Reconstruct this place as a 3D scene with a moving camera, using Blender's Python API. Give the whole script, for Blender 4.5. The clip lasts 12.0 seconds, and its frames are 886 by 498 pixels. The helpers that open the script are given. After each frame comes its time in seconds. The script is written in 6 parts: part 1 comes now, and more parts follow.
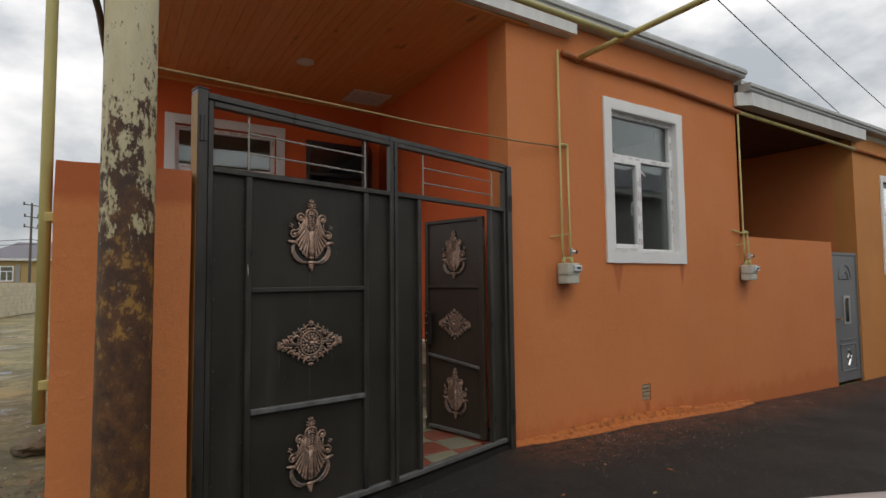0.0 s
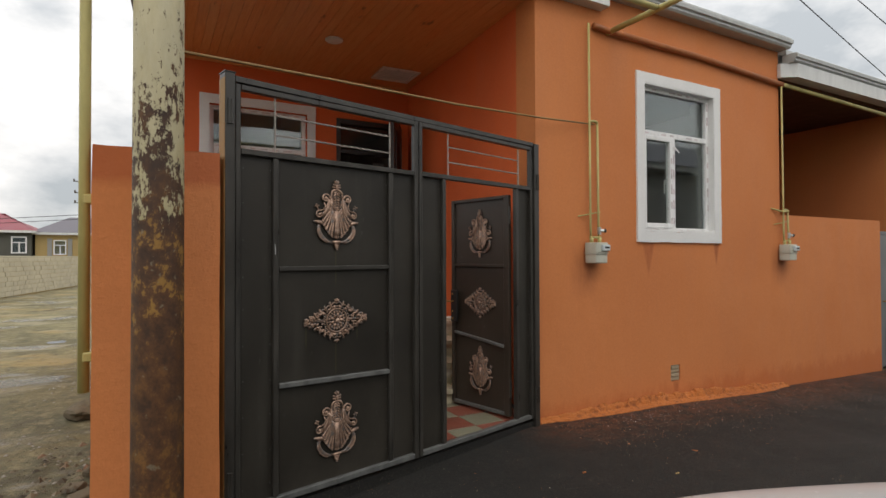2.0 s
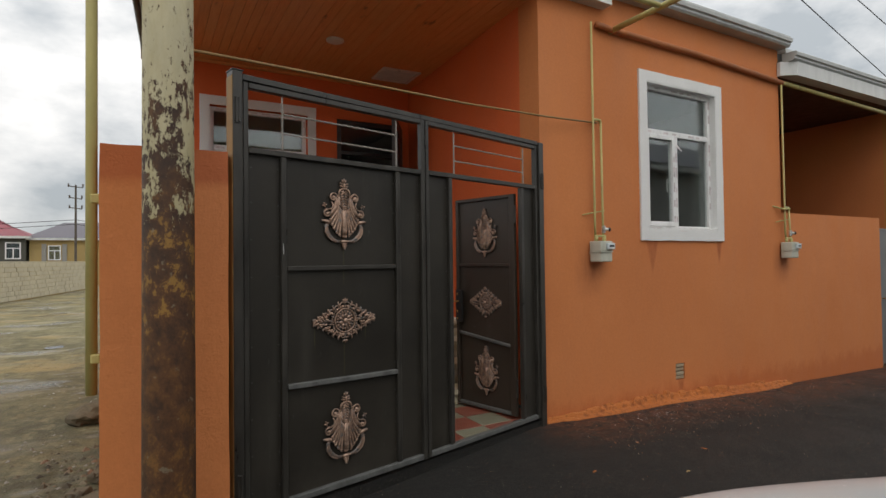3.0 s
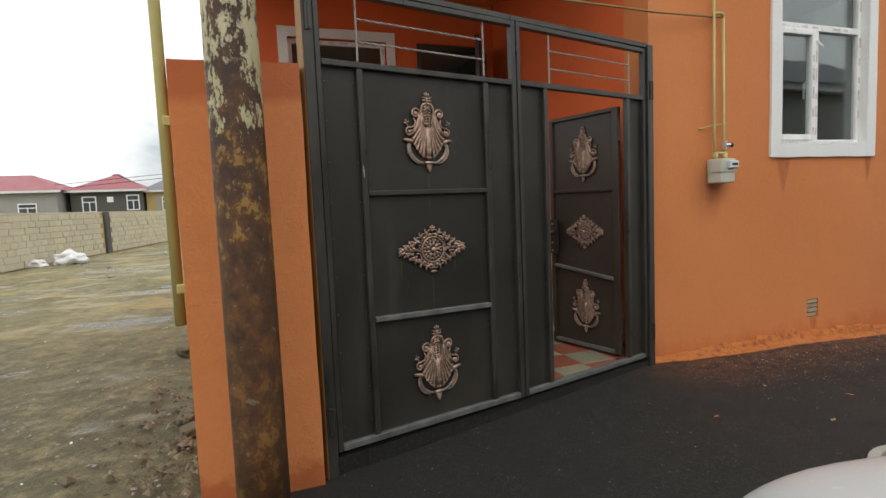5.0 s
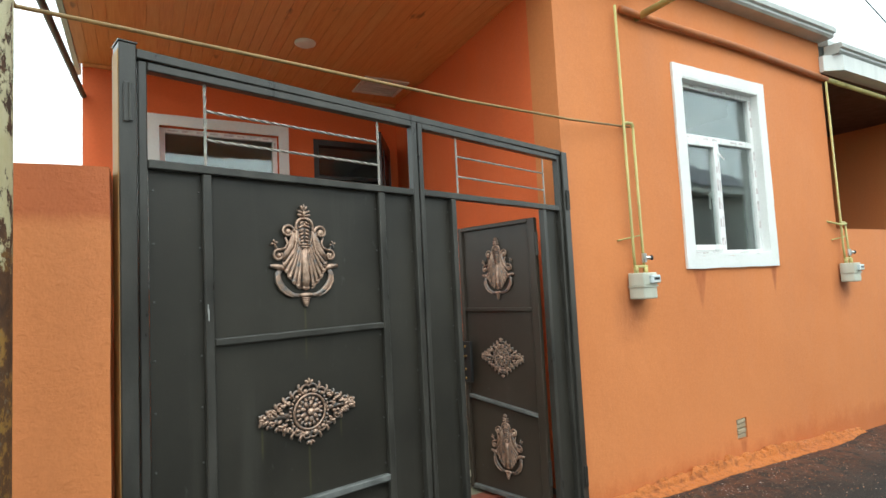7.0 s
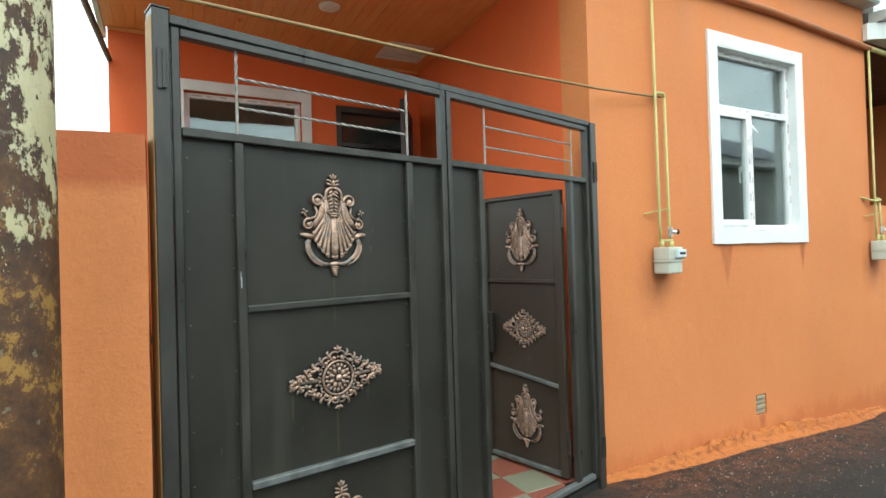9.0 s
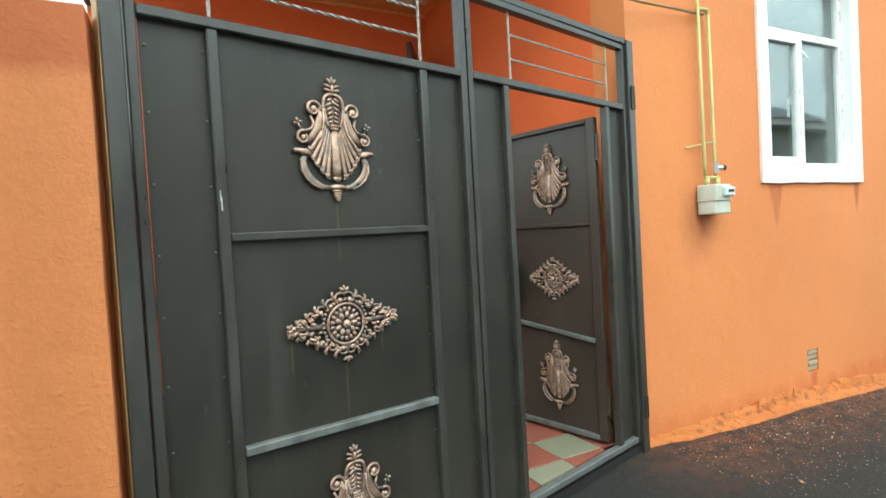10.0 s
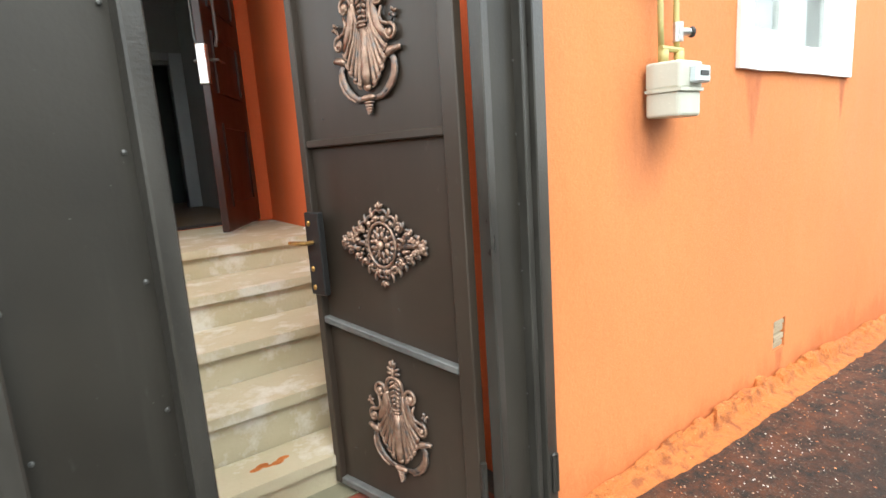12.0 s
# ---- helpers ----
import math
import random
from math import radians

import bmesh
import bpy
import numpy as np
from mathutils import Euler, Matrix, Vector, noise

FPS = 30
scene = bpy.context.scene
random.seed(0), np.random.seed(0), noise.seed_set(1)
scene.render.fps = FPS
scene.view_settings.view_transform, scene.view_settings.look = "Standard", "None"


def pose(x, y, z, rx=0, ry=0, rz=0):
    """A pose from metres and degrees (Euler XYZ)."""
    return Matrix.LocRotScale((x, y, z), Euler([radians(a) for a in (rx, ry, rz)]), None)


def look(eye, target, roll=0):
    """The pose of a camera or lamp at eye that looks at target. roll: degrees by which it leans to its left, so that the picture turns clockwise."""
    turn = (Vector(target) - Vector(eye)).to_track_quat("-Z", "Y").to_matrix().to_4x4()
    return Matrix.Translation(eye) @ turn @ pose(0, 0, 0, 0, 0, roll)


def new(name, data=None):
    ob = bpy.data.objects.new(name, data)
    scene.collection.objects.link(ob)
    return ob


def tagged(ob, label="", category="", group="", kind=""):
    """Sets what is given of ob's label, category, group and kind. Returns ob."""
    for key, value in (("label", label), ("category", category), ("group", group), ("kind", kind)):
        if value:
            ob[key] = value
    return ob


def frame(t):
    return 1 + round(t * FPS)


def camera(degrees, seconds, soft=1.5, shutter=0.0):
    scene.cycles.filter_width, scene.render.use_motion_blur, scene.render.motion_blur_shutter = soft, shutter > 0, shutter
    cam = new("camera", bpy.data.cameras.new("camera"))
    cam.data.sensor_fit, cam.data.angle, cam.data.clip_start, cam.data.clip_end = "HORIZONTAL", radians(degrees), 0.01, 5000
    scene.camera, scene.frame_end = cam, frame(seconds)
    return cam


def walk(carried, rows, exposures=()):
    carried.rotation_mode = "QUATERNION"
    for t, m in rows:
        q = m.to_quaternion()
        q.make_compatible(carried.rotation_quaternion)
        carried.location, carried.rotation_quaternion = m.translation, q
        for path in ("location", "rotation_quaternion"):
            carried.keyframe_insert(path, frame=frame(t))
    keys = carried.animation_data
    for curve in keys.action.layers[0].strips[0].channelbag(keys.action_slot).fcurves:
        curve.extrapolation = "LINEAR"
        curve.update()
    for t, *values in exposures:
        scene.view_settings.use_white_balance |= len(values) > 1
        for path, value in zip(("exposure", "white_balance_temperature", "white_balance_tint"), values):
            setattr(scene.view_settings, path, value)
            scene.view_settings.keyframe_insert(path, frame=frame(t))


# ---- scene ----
cam = camera(79.5, 12.0, shutter=0.1)
PATH = [
    (0, (0.411, 0.089, 1.541), (1.475, 1.778, 1.66), -0.6),
    (0.5, (0.439, 0.108, 1.514), (1.446, 1.836, 1.543), -0.2),
    (1, (0.457, 0.098, 1.529), (1.382, 1.872, 1.535), -0.2),
    (1.5, (0.471, 0.049, 1.547), (1.394, 1.823, 1.549), -0.3),
    (2, (0.459, 0.026, 1.568), (1.415, 1.783, 1.597), -0.2),
    (2.5, (0.396, 0.079, 1.563), (1.34, 1.842, 1.583), 0.0),
    (2.7, (0.396, 0.086, 1.544), (1.362, 1.837, 1.567), -0.5),
    (4.3, (0.395, 0.101, 1.541), (1.349, 1.857, 1.618), -1.6),
    (4.5, (0.418, 0.147, 1.506), (1.223, 1.978, 1.5), -1.7),
    (5, (0.504, 0.431, 1.423), (1.177, 2.307, 1.253), -2.4),
    (5.5, (0.6, 0.747, 1.523), (1.443, 2.553, 1.354), -1.9),
    (6, (0.788, 0.974, 1.633), (1.684, 2.761, 1.572), -2.8),
    (6.5, (0.895, 1.034, 1.659), (1.884, 2.771, 1.712), -3.0),
    (6.7, (0.888, 1.053, 1.677), (1.887, 2.781, 1.815), -3.1),
    (8.3, (0.855, 1.074, 1.587), (1.812, 2.829, 1.539), -1.0),
    (8.5, (0.855, 1.078, 1.565), (1.787, 2.842, 1.426), -0.9),
    (9, (0.83, 1.086, 1.693), (1.764, 2.854, 1.716), -1.7),
    (9.5, (0.876, 1.095, 1.667), (1.715, 2.905, 1.802), -3.8),
    (10, (0.964, 1.494, 1.472), (1.864, 3.279, 1.413), -3.2),
    (10.5, (1.187, 1.803, 1.44), (2.287, 3.46, 1.228), -4.9),
    (11, (1.562, 2.13, 1.446), (2.772, 3.704, 1.209), -4.6),
    (11.5, (1.946, 2.47, 1.429), (3.183, 4.011, 1.121), -4.4),
    (12, (2.326, 2.76, 1.415), (3.474, 4.36, 1.067), -3.9),
]
EXPOSURES = [(0.0, -0.08, 6700, 13), (0.5, 0.37, 6950, 15), (1.0, 0.39, 6900, 13), (1.5, 0.37, 6900, 13), (2.0, 0.21, 6850, 13), (2.7, 0.04, 6750, 12), (4.3, 0.13, 6750, 12), (5.0, 0.49, 6700, 10), (5.5, 1.02, 6550, 7), (6.5, 1.27, 6250, 0),
             (8.5, 1.50, 6100, -2), (9.0, 1.45, 6000, -4), (9.5, 0.73, 6200, 2), (10.0, 1.72, 6000, -6), (10.5, 2.04, 6000, -2), (11.0, 2.06, 6150, 2), (12.0, 2.14, 6350, 6)]
walk(cam, [(t, look(eye, target, roll)) for t, eye, target, roll in PATH], EXPOSURES)


# ---- world and light ----
SUN_EL, SUN_AZ = radians(50), radians(200)


def build_world():
    w = bpy.data.worlds.new("overcast_sky")
    scene.world = w
    w.use_nodes = True
    nt = w.node_tree
    nt.nodes.clear()
    out = nt.nodes.new("ShaderNodeOutputWorld")
    bg = nt.nodes.new("ShaderNodeBackground")
    sky = nt.nodes.new("ShaderNodeTexSky")
    sky.sky_type = "NISHITA"
    sky.sun_disc = False
    sky.sun_elevation, sky.sun_rotation = SUN_EL, SUN_AZ
    tc = nt.nodes.new("ShaderNodeTexCoord")
    mp = nt.nodes.new("ShaderNodeMapping")
    mp.inputs["Scale"].default_value = (1.3, 1.3, 2.6)
    n1 = nt.nodes.new("ShaderNodeTexNoise")
    n1.inputs["Scale"].default_value = 2.1
    n1.inputs["Detail"].default_value = 7
    n1.inputs["Roughness"].default_value = 0.55
    ramp = nt.nodes.new("ShaderNodeValToRGB")
    cr = ramp.color_ramp
    cr.elements[0].position, cr.elements[0].color = 0.38, (0.47, 0.525, 0.565, 1)
    cr.elements[1].position, cr.elements[1].color = 0.60, (1.13, 1.145, 1.135, 1)
    mixn = nt.nodes.new("ShaderNodeMix")
    mixn.data_type = "RGBA"
    mixn.inputs["Factor"].default_value = 0.93
    scale = nt.nodes.new("ShaderNodeVectorMath")
    scale.operation = "SCALE"
    scale.inputs["Scale"].default_value = 0.09
    nt.links.new(tc.outputs["Generated"], mp.inputs["Vector"])
    nt.links.new(mp.outputs["Vector"], n1.inputs["Vector"])
    nt.links.new(n1.outputs["Fac"], ramp.inputs["Fac"])
    nt.links.new(sky.outputs["Color"], scale.inputs[0])
    nt.links.new(scale.outputs["Vector"], mixn.inputs["A"])
    nt.links.new(ramp.outputs["Color"], mixn.inputs["B"])
    # an overcast sky is darker towards the horizon
    sep = nt.nodes.new("ShaderNodeSeparateXYZ")
    nt.links.new(tc.outputs["Generated"], sep.inputs[0])
    lift = nt.nodes.new("ShaderNodeMapRange")
    lift.inputs["From Min"].default_value, lift.inputs["From Max"].default_value = 0.0, 0.8
    lift.inputs["To Min"].default_value, lift.inputs["To Max"].default_value = 0.86, 1.40
    nt.links.new(sep.outputs["Z"], lift.inputs["Value"])
    shade = nt.nodes.new("ShaderNodeVectorMath")
    shade.operation = "SCALE"
    nt.links.new(mixn.outputs["Result"], shade.inputs[0])
    nt.links.new(lift.outputs["Result"], shade.inputs["Scale"])
    nt.links.new(shade.outputs["Vector"], bg.inputs["Color"])
    bg.inputs["Strength"].default_value = 1.0
    nt.links.new(bg.outputs["Background"], out.inputs["Surface"])


build_world()
sun = new("sun", bpy.data.lights.new("sun", "SUN"))
sun.data.energy = 0.5
sun.data.angle = radians(25)
sun.data.color = (1.0, 0.96, 0.9)
sun.matrix_basis = look((math.sin(SUN_AZ) * 40, math.cos(SUN_AZ) * 40, 48), (0, 0, 0))


# ---- materials ----
class Mat:
    """A small builder of node materials in object space, metres."""

    def __init__(self, name, rough=0.6, metal=0.0):
        self.m = bpy.data.materials.new(name)
        self.m.use_nodes = True
        self.nt = self.m.node_tree
        self.b = self.nt.nodes["Principled BSDF"]
        self.b.inputs["Roughness"].default_value = rough
        self.b.inputs["Metallic"].default_value = metal
        self.tc = self.nt.nodes.new("ShaderNodeTexCoord")

    def node(self, kind, **inputs):
        n = self.nt.nodes.new(kind)
        for k, v in inputs.items():
            n.inputs[k.replace("_", " ")].default_value = v
        return n

    def link(self, a, b):
        self.nt.links.new(a, b)

    def noise(self, scale, detail=4, rough=0.6, stretch=(1, 1, 1)):
        mp = self.node("ShaderNodeMapping", Scale=stretch)
        self.link(self.tc.outputs["Object"], mp.inputs["Vector"])
        n = self.node("ShaderNodeTexNoise", Scale=scale, Detail=detail, Roughness=rough)
        self.link(mp.outputs["Vector"], n.inputs["Vector"])
        return n.outputs["Fac"]

    def ramp(self, fac, stops):
        r = self.nt.nodes.new("ShaderNodeValToRGB")
        e = r.color_ramp.elements
        while len(e) < len(stops):
            e.new(0.5)
        for el, (p, c) in zip(e, stops):
            el.position = p
            el.color = (*c, 1) if len(c) == 3 else c
        self.link(fac, r.inputs["Fac"])
        return r.outputs["Color"]

    def grey(self, fac, a, b, lo=0.0, hi=1.0):
        n = self.node("ShaderNodeMapRange")
        n.inputs["From Min"].default_value, n.inputs["From Max"].default_value = a, b
        n.inputs["To Min"].default_value, n.inputs["To Max"].default_value = lo, hi
        self.link(fac, n.inputs["Value"])
        return n.outputs["Result"]

    def mix(self, fac, a, b, blend="MIX"):
        n = self.nt.nodes.new("ShaderNodeMix")
        n.data_type = "RGBA"
        n.blend_type = blend
        for sock, v in (("Factor", fac), ("A", a), ("B", b)):
            if isinstance(v, (int, float)):
                n.inputs[sock].default_value = v
            elif isinstance(v, tuple):
                n.inputs[sock].default_value = (*v, 1)
            else:
                self.link(v, n.inputs[sock])
        return n.outputs["Result"]

    def math(self, op, a, b=0.0):
        n = self.nt.nodes.new("ShaderNodeMath")
        n.operation = op
        for i, v in enumerate((a, b)):
            if isinstance(v, (int, float)):
                n.inputs[i].default_value = v
            else:
                self.link(v, n.inputs[i])
        return n.outputs[0]

    def xyz(self):
        s = self.nt.nodes.new("ShaderNodeSeparateXYZ")
        self.link(self.tc.outputs["Object"], s.inputs[0])
        return s.outputs

    def rand(self):
        return self.nt.nodes.new("ShaderNodeObjectInfo").outputs["Random"]

    def island(self):
        return self.nt.nodes.new("ShaderNodeNewGeometry").outputs["Random Per Island"]

    def color(self, c):
        if isinstance(c, tuple):
            self.b.inputs["Base Color"].default_value = (*c, 1)
        else:
            self.link(c, self.b.inputs["Base Color"])
        return self

    def rough(self, r):
        self.link(r, self.b.inputs["Roughness"])
        return self

    def bump(self, h, dist=0.01, strength=1.0):
        n = self.node("ShaderNodeBump", Strength=strength, Distance=dist)
        self.link(h, n.inputs["Height"])
        if self.b.inputs["Normal"].is_linked:
            self.link(self.b.inputs["Normal"].links[0].from_socket, n.inputs["Normal"])
        self.link(n.outputs["Normal"], self.b.inputs["Normal"])
        return self


def band(m, axis_value, a, b, soft):
    """1 between a and b, fading over soft."""
    up = m.grey(axis_value, a - soft, a + soft)
    down = m.grey(axis_value, b - soft, b + soft, 1.0, 0.0)
    return m.math("MULTIPLY", up, down)


def plaster(name, base, deep, grain=1.0, extra=None):
    m = Mat(name, 0.86)
    big = m.noise(0.7, 3, 0.6)
    streak = m.noise(2.2, 4, 0.6, (1, 1, 0.22))
    fine = m.noise(40, 5, 0.65)
    col = m.mix(m.grey(big, 0.3, 0.7), base, deep)
    col = m.mix(m.grey(streak, 0.45, 0.75, 0.0, 0.22), col, tuple(0.72 * c for c in deep))
    col = m.mix(m.grey(fine, 0.3, 0.7, 0.0, 0.22), col, tuple(min(1, 1.3 * c) for c in base))
    if extra:
        col = extra(m, col)
    m.color(col)
    m.rough(m.grey(streak, 0.3, 0.7, 0.92, 0.7))
    m.bump(m.noise(9, 5, 0.6), 0.006 * grain)
    m.bump(m.noise(70, 6, 0.7), 0.004 * grain)
    m.bump(m.noise(1.3, 2, 0.5), 0.02)
    return m.m


ORANGE, ORANGE_DEEP = (0.61, 0.211, 0.068), (0.56, 0.180, 0.054)


def facade_stains(m, col):
    x, y, z = m.xyz()
    wob = m.noise(6, 4, 0.7, (1, 1, 0.3))
    for cx, half, top, bottom in ((5.17, 0.10, 1.73, 1.38), (6.33, 0.06, 1.73, 1.46), (5.6, 0.06, 0.18, -0.05)):
        narrow = m.math("MULTIPLY", m.grey(z, bottom, top, 0.15, 1.0), half)
        d = m.math("ABSOLUTE", m.math("SUBTRACT", x, cx))
        side = m.math("SUBTRACT", narrow, d)
        s = m.math("MULTIPLY", m.grey(side, -0.01, 0.025), band(m, z, bottom, top, 0.05))
        s = m.math("MULTIPLY", s, m.grey(wob, 0.3, 0.6, 0.25, 0.8))
        col = m.mix(s, col, (0.33, 0.075, 0.022))
    # damp, splashed foot of the wall
    edge = m.math("ADD", z, m.math("MULTIPLY", m.math("SUBTRACT", m.noise(5, 5, 0.7, (1, 1, 0.5)), 0.5), -0.5))
    col = m.mix(m.grey(edge, 0.02, 0.16, 0.6, 0.0), col, (0.47, 0.120, 0.030))
    # darker broken patches below and beside the meters
    for cx in (4.24, 7.62):
        d = m.math("ABSOLUTE", m.math("SUBTRACT", x, cx))
        s = m.math("MULTIPLY", m.grey(d, 0.05, 0.2, 1.0, 0.0), band(m, z, 1.25, 1.62, 0.12))
        col = m.mix(m.math("MULTIPLY", s, m.grey(wob, 0.3, 0.7, 0.2, 0.75)), col, (0.26, 0.075, 0.03))
    return col


def pillar_bands(m, col):
    m.bump(m.grey(m.noise(26, 2, 0.5), 0.60, 0.78), 0.0016)
    m.bump(m.noise(10, 3, 0.5), 0.004)
    x, y, z = m.xyz()
    edge = m.math("ADD", z, m.math("MULTIPLY", m.math("SUBTRACT", m.noise(3.5, 4, 0.7), 0.5), 0.10))
    col = m.mix(m.grey(edge, 1.93, 1.99, 0.0, 0.7), col, (0.38, 0.080, 0.020))
    foot = m.math("ADD", z, m.math("MULTIPLY", m.math("SUBTRACT", m.noise(3.0, 5, 0.7), 0.5), -0.5))
    return m.mix(m.grey(foot, 0.06, 0.14, 0.65, 0.0), col, (0.36, 0.075, 0.02))


M = {}
M["orange"] = plaster("orange_masonry_paint", ORANGE, ORANGE_DEEP, 0.7, facade_stains)
M["orange_plain"] = plaster("orange_masonry_paint_plain", ORANGE, ORANGE_DEEP, 0.7)
M["orange_pillar"] = plaster("orange_rough_render", ORANGE, ORANGE_DEEP, 1.0, pillar_bands)
# the house orange, reddened in colour to imitate light bounced between yard walls
M["orange_yard"] = plaster("orange_paint_reddened_for_bounce", (0.70, 0.140, 0.036), (0.64, 0.118, 0.030), 0.7)
M["ochre"] = plaster("ochre_masonry_paint", (0.56, 0.235, 0.06), (0.47, 0.185, 0.045), 0.7)


def ledge_dirt_and_shade(m, col):
    lump = m.noise(16, 6, 0.75)
    # hollows between lumps darkened: dirt, with their shade put into the colour
    col = m.mix(m.grey(lump, 0.38, 0.50, 0.7, 0.0), col, (0.22, 0.060, 0.018))
    m.bump(lump, 0.02)
    return m.mix(m.grey(m.noise(55, 4, 0.7), 0.62, 0.7, 0.0, 0.6), col, (0.72, 0.36, 0.13))


M["ledge"] = plaster("orange_splashed_concrete", (0.57, 0.190, 0.043), (0.46, 0.135, 0.028), 2.6, ledge_dirt_and_shade)
M["grey_render"] = plaster("grey_cement_render", (0.30, 0.29, 0.27), (0.24, 0.235, 0.22))
M["olive"] = plaster("dark_olive_render", (0.085, 0.085, 0.07), (0.07, 0.07, 0.06))
M["yellow_render"] = plaster("sandy_yellow_render", (0.42, 0.30, 0.12), (0.36, 0.26, 0.11))
M["room"] = plaster("indoor_wall_paint", (0.42, 0.43, 0.42), (0.36, 0.37, 0.36), 0.3)
# indoor plaster with the room's shade put into its colour
M["room_dark"] = plaster("indoor_plaster_darkened_for_shade", (0.10, 0.105, 0.10), (0.08, 0.085, 0.08), 0.6)
M["white_paint"] = plaster("white_painted_render", (0.80, 0.80, 0.78), (0.72, 0.72, 0.70), 0.8)


def paint(name, c, rough=0.45, var=0.25, scale=6.0, metal=0.0, bumpy=0.0006, streak=True):
    m = Mat(name, rough, metal)
    a = m.noise(scale, 5, 0.6, (1, 1, 0.3) if streak else (1, 1, 1))
    b = m.noise(scale * 14, 3, 0.6)
    col = m.mix(m.grey(a, 0.3, 0.7), tuple(v * (1 - var) for v in c), tuple(min(1, v * (1 + var)) for v in c))
    m.color(m.mix(m.grey(b, 0.62, 0.75, 0.0, 0.25), col, tuple(min(1, v * 1.6 + 0.02) for v in c)))
    m.rough(m.grey(a, 0.3, 0.7, rough * 0.8, min(1, rough * 1.25)))
    m.bump(b, bumpy)
    m.bump(m.noise(3, 2, 0.5), bumpy * 4)
    return m.m


def gate_sheet():
    m = Mat("dark_grey_sheet_steel_paint", 0.42)
    x, y, z = m.xyz()
    run = m.noise(7, 5, 0.65, (1, 1, 0.08))
    cloud = m.noise(1.6, 4, 0.6)
    speck = m.noise(120, 2, 0.5)
    col = m.mix(m.grey(cloud, 0.3, 0.7), (0.0168, 0.0145, 0.0112), (0.035, 0.0308, 0.0240))
    col = m.mix(m.grey(run, 0.55, 0.75, 0.0, 0.55), col, (0.050, 0.046, 0.037))
    dusty = m.math("MULTIPLY", m.grey(z, 0.1, 0.9, 1.0, 0.0), m.grey(m.noise(4, 6, 0.7), 0.4, 0.7))
    col = m.mix(m.math("MULTIPLY", dusty, 0.5), col, (0.058, 0.050, 0.040))
    scuff = m.grey(m.noise(26, 3, 0.55, (1, 1, 0.35)), 0.66, 0.73)
    col = m.mix(m.math("MULTIPLY", scuff, 0.35), col, (0.085, 0.082, 0.075))
    for cx, z0, z1 in ((0.735, 0.80, 1.02), (0.52, 1.00, 1.12), (0.90, 1.02, 1.11), (0.735, 1.40, 1.63)):
        d = m.math("ABSOLUTE", m.math("SUBTRACT", x, cx))
        drip = m.math("MULTIPLY", m.grey(d, 0.002, 0.007, 1.0, 0.0), band(m, z, z0, z1, 0.03))
        col = m.mix(m.math("MULTIPLY", drip, 0.4), col, (0.085, 0.075, 0.028))
    col = m.mix(m.grey(speck, 0.74, 0.78, 0.0, 0.6), col, (0.14, 0.14, 0.13))
    m.color(col)
    m.b.inputs["Specular IOR Level"].default_value = 0.38
    m.rough(m.grey(run, 0.3, 0.75, 0.36, 0.58))
    m.bump(m.noise(1.2, 2, 0.5), 0.010)
    m.bump(m.noise(90, 3, 0.6), 0.0004)
    return m.m


def leaf_sheet():
    m = Mat("brownish_dark_sheet_steel_paint", 0.4)
    cloud = m.noise(2.0, 4, 0.6)
    run = m.noise(8, 5, 0.65, (1, 1, 0.1))
    col = m.mix(m.grey(cloud, 0.3, 0.7), (0.034, 0.025, 0.018), (0.050, 0.037, 0.027))
    col = m.mix(m.grey(run, 0.55, 0.75, 0.0, 0.45), col, (0.070, 0.057, 0.046))
    col = m.mix(m.grey(m.noise(30, 4, 0.6, (1, 1, 0.4)), 0.66, 0.74, 0.0, 0.4), col, (0.10, 0.09, 0.075))
    m.color(col)
    m.rough(m.grey(run, 0.3, 0.75, 0.34, 0.55))
    m.bump(m.noise(1.4, 2, 0.5), 0.005)
    return m.m


def copper_brushed():
    m = Mat("brushed_copper_on_grey_casting", 0.4, 0.7)
    x, y, z = m.xyz()
    n = m.noise(38, 4, 0.65)
    lift = m.math("ADD", m.math("MULTIPLY", y, -24.0), m.math("SUBTRACT", m.math("MULTIPLY", n, 1.25), 0.30))
    # copper brushed on raised parts; the silver-grey second stop paints in sky-lit edges
    col = m.ramp(lift, [(0.34, (0.040, 0.041, 0.042)), (0.52, (0.20, 0.185, 0.175)), (0.74, (0.34, 0.22, 0.16)), (1.0, (0.54, 0.38, 0.29))])
    m.color(col)
    m.rough(m.grey(n, 0.3, 0.7, 0.34, 0.58))
    m.bump(m.noise(60, 3, 0.6), 0.0025)
    m.bump(m.noise(160, 3, 0.6), 0.0005)
    return m.m


M["sheet"] = gate_sheet()
M["leaf"] = leaf_sheet()
M["frame"] = paint("blue_grey_steel_tube_paint", (0.037, 0.034, 0.029), 0.33, 0.45, 9)
M["frame_worn"] = paint("worn_grey_steel_paint", (0.105, 0.107, 0.102), 0.45, 0.38, 14)
M["primer"] = paint("ochre_brown_primer", (0.30, 0.17, 0.055), 0.6, 0.35)
M["copper"] = copper_brushed()
M["rod"] = paint("pale_twisted_rod_paint", (0.28, 0.255, 0.225), 0.45, 0.35, 30, 0.3)
M["screw"] = paint("dull_screw_heads", (0.10, 0.10, 0.095), 0.4, 0.3, 40, 0.5)
M["scratch"] = paint("bare_scratched_steel", (0.45, 0.45, 0.44), 0.4, 0.3, 40, 0.4)
M["lock"] = paint("black_lock_case", (0.018, 0.018, 0.018), 0.35, 0.3)
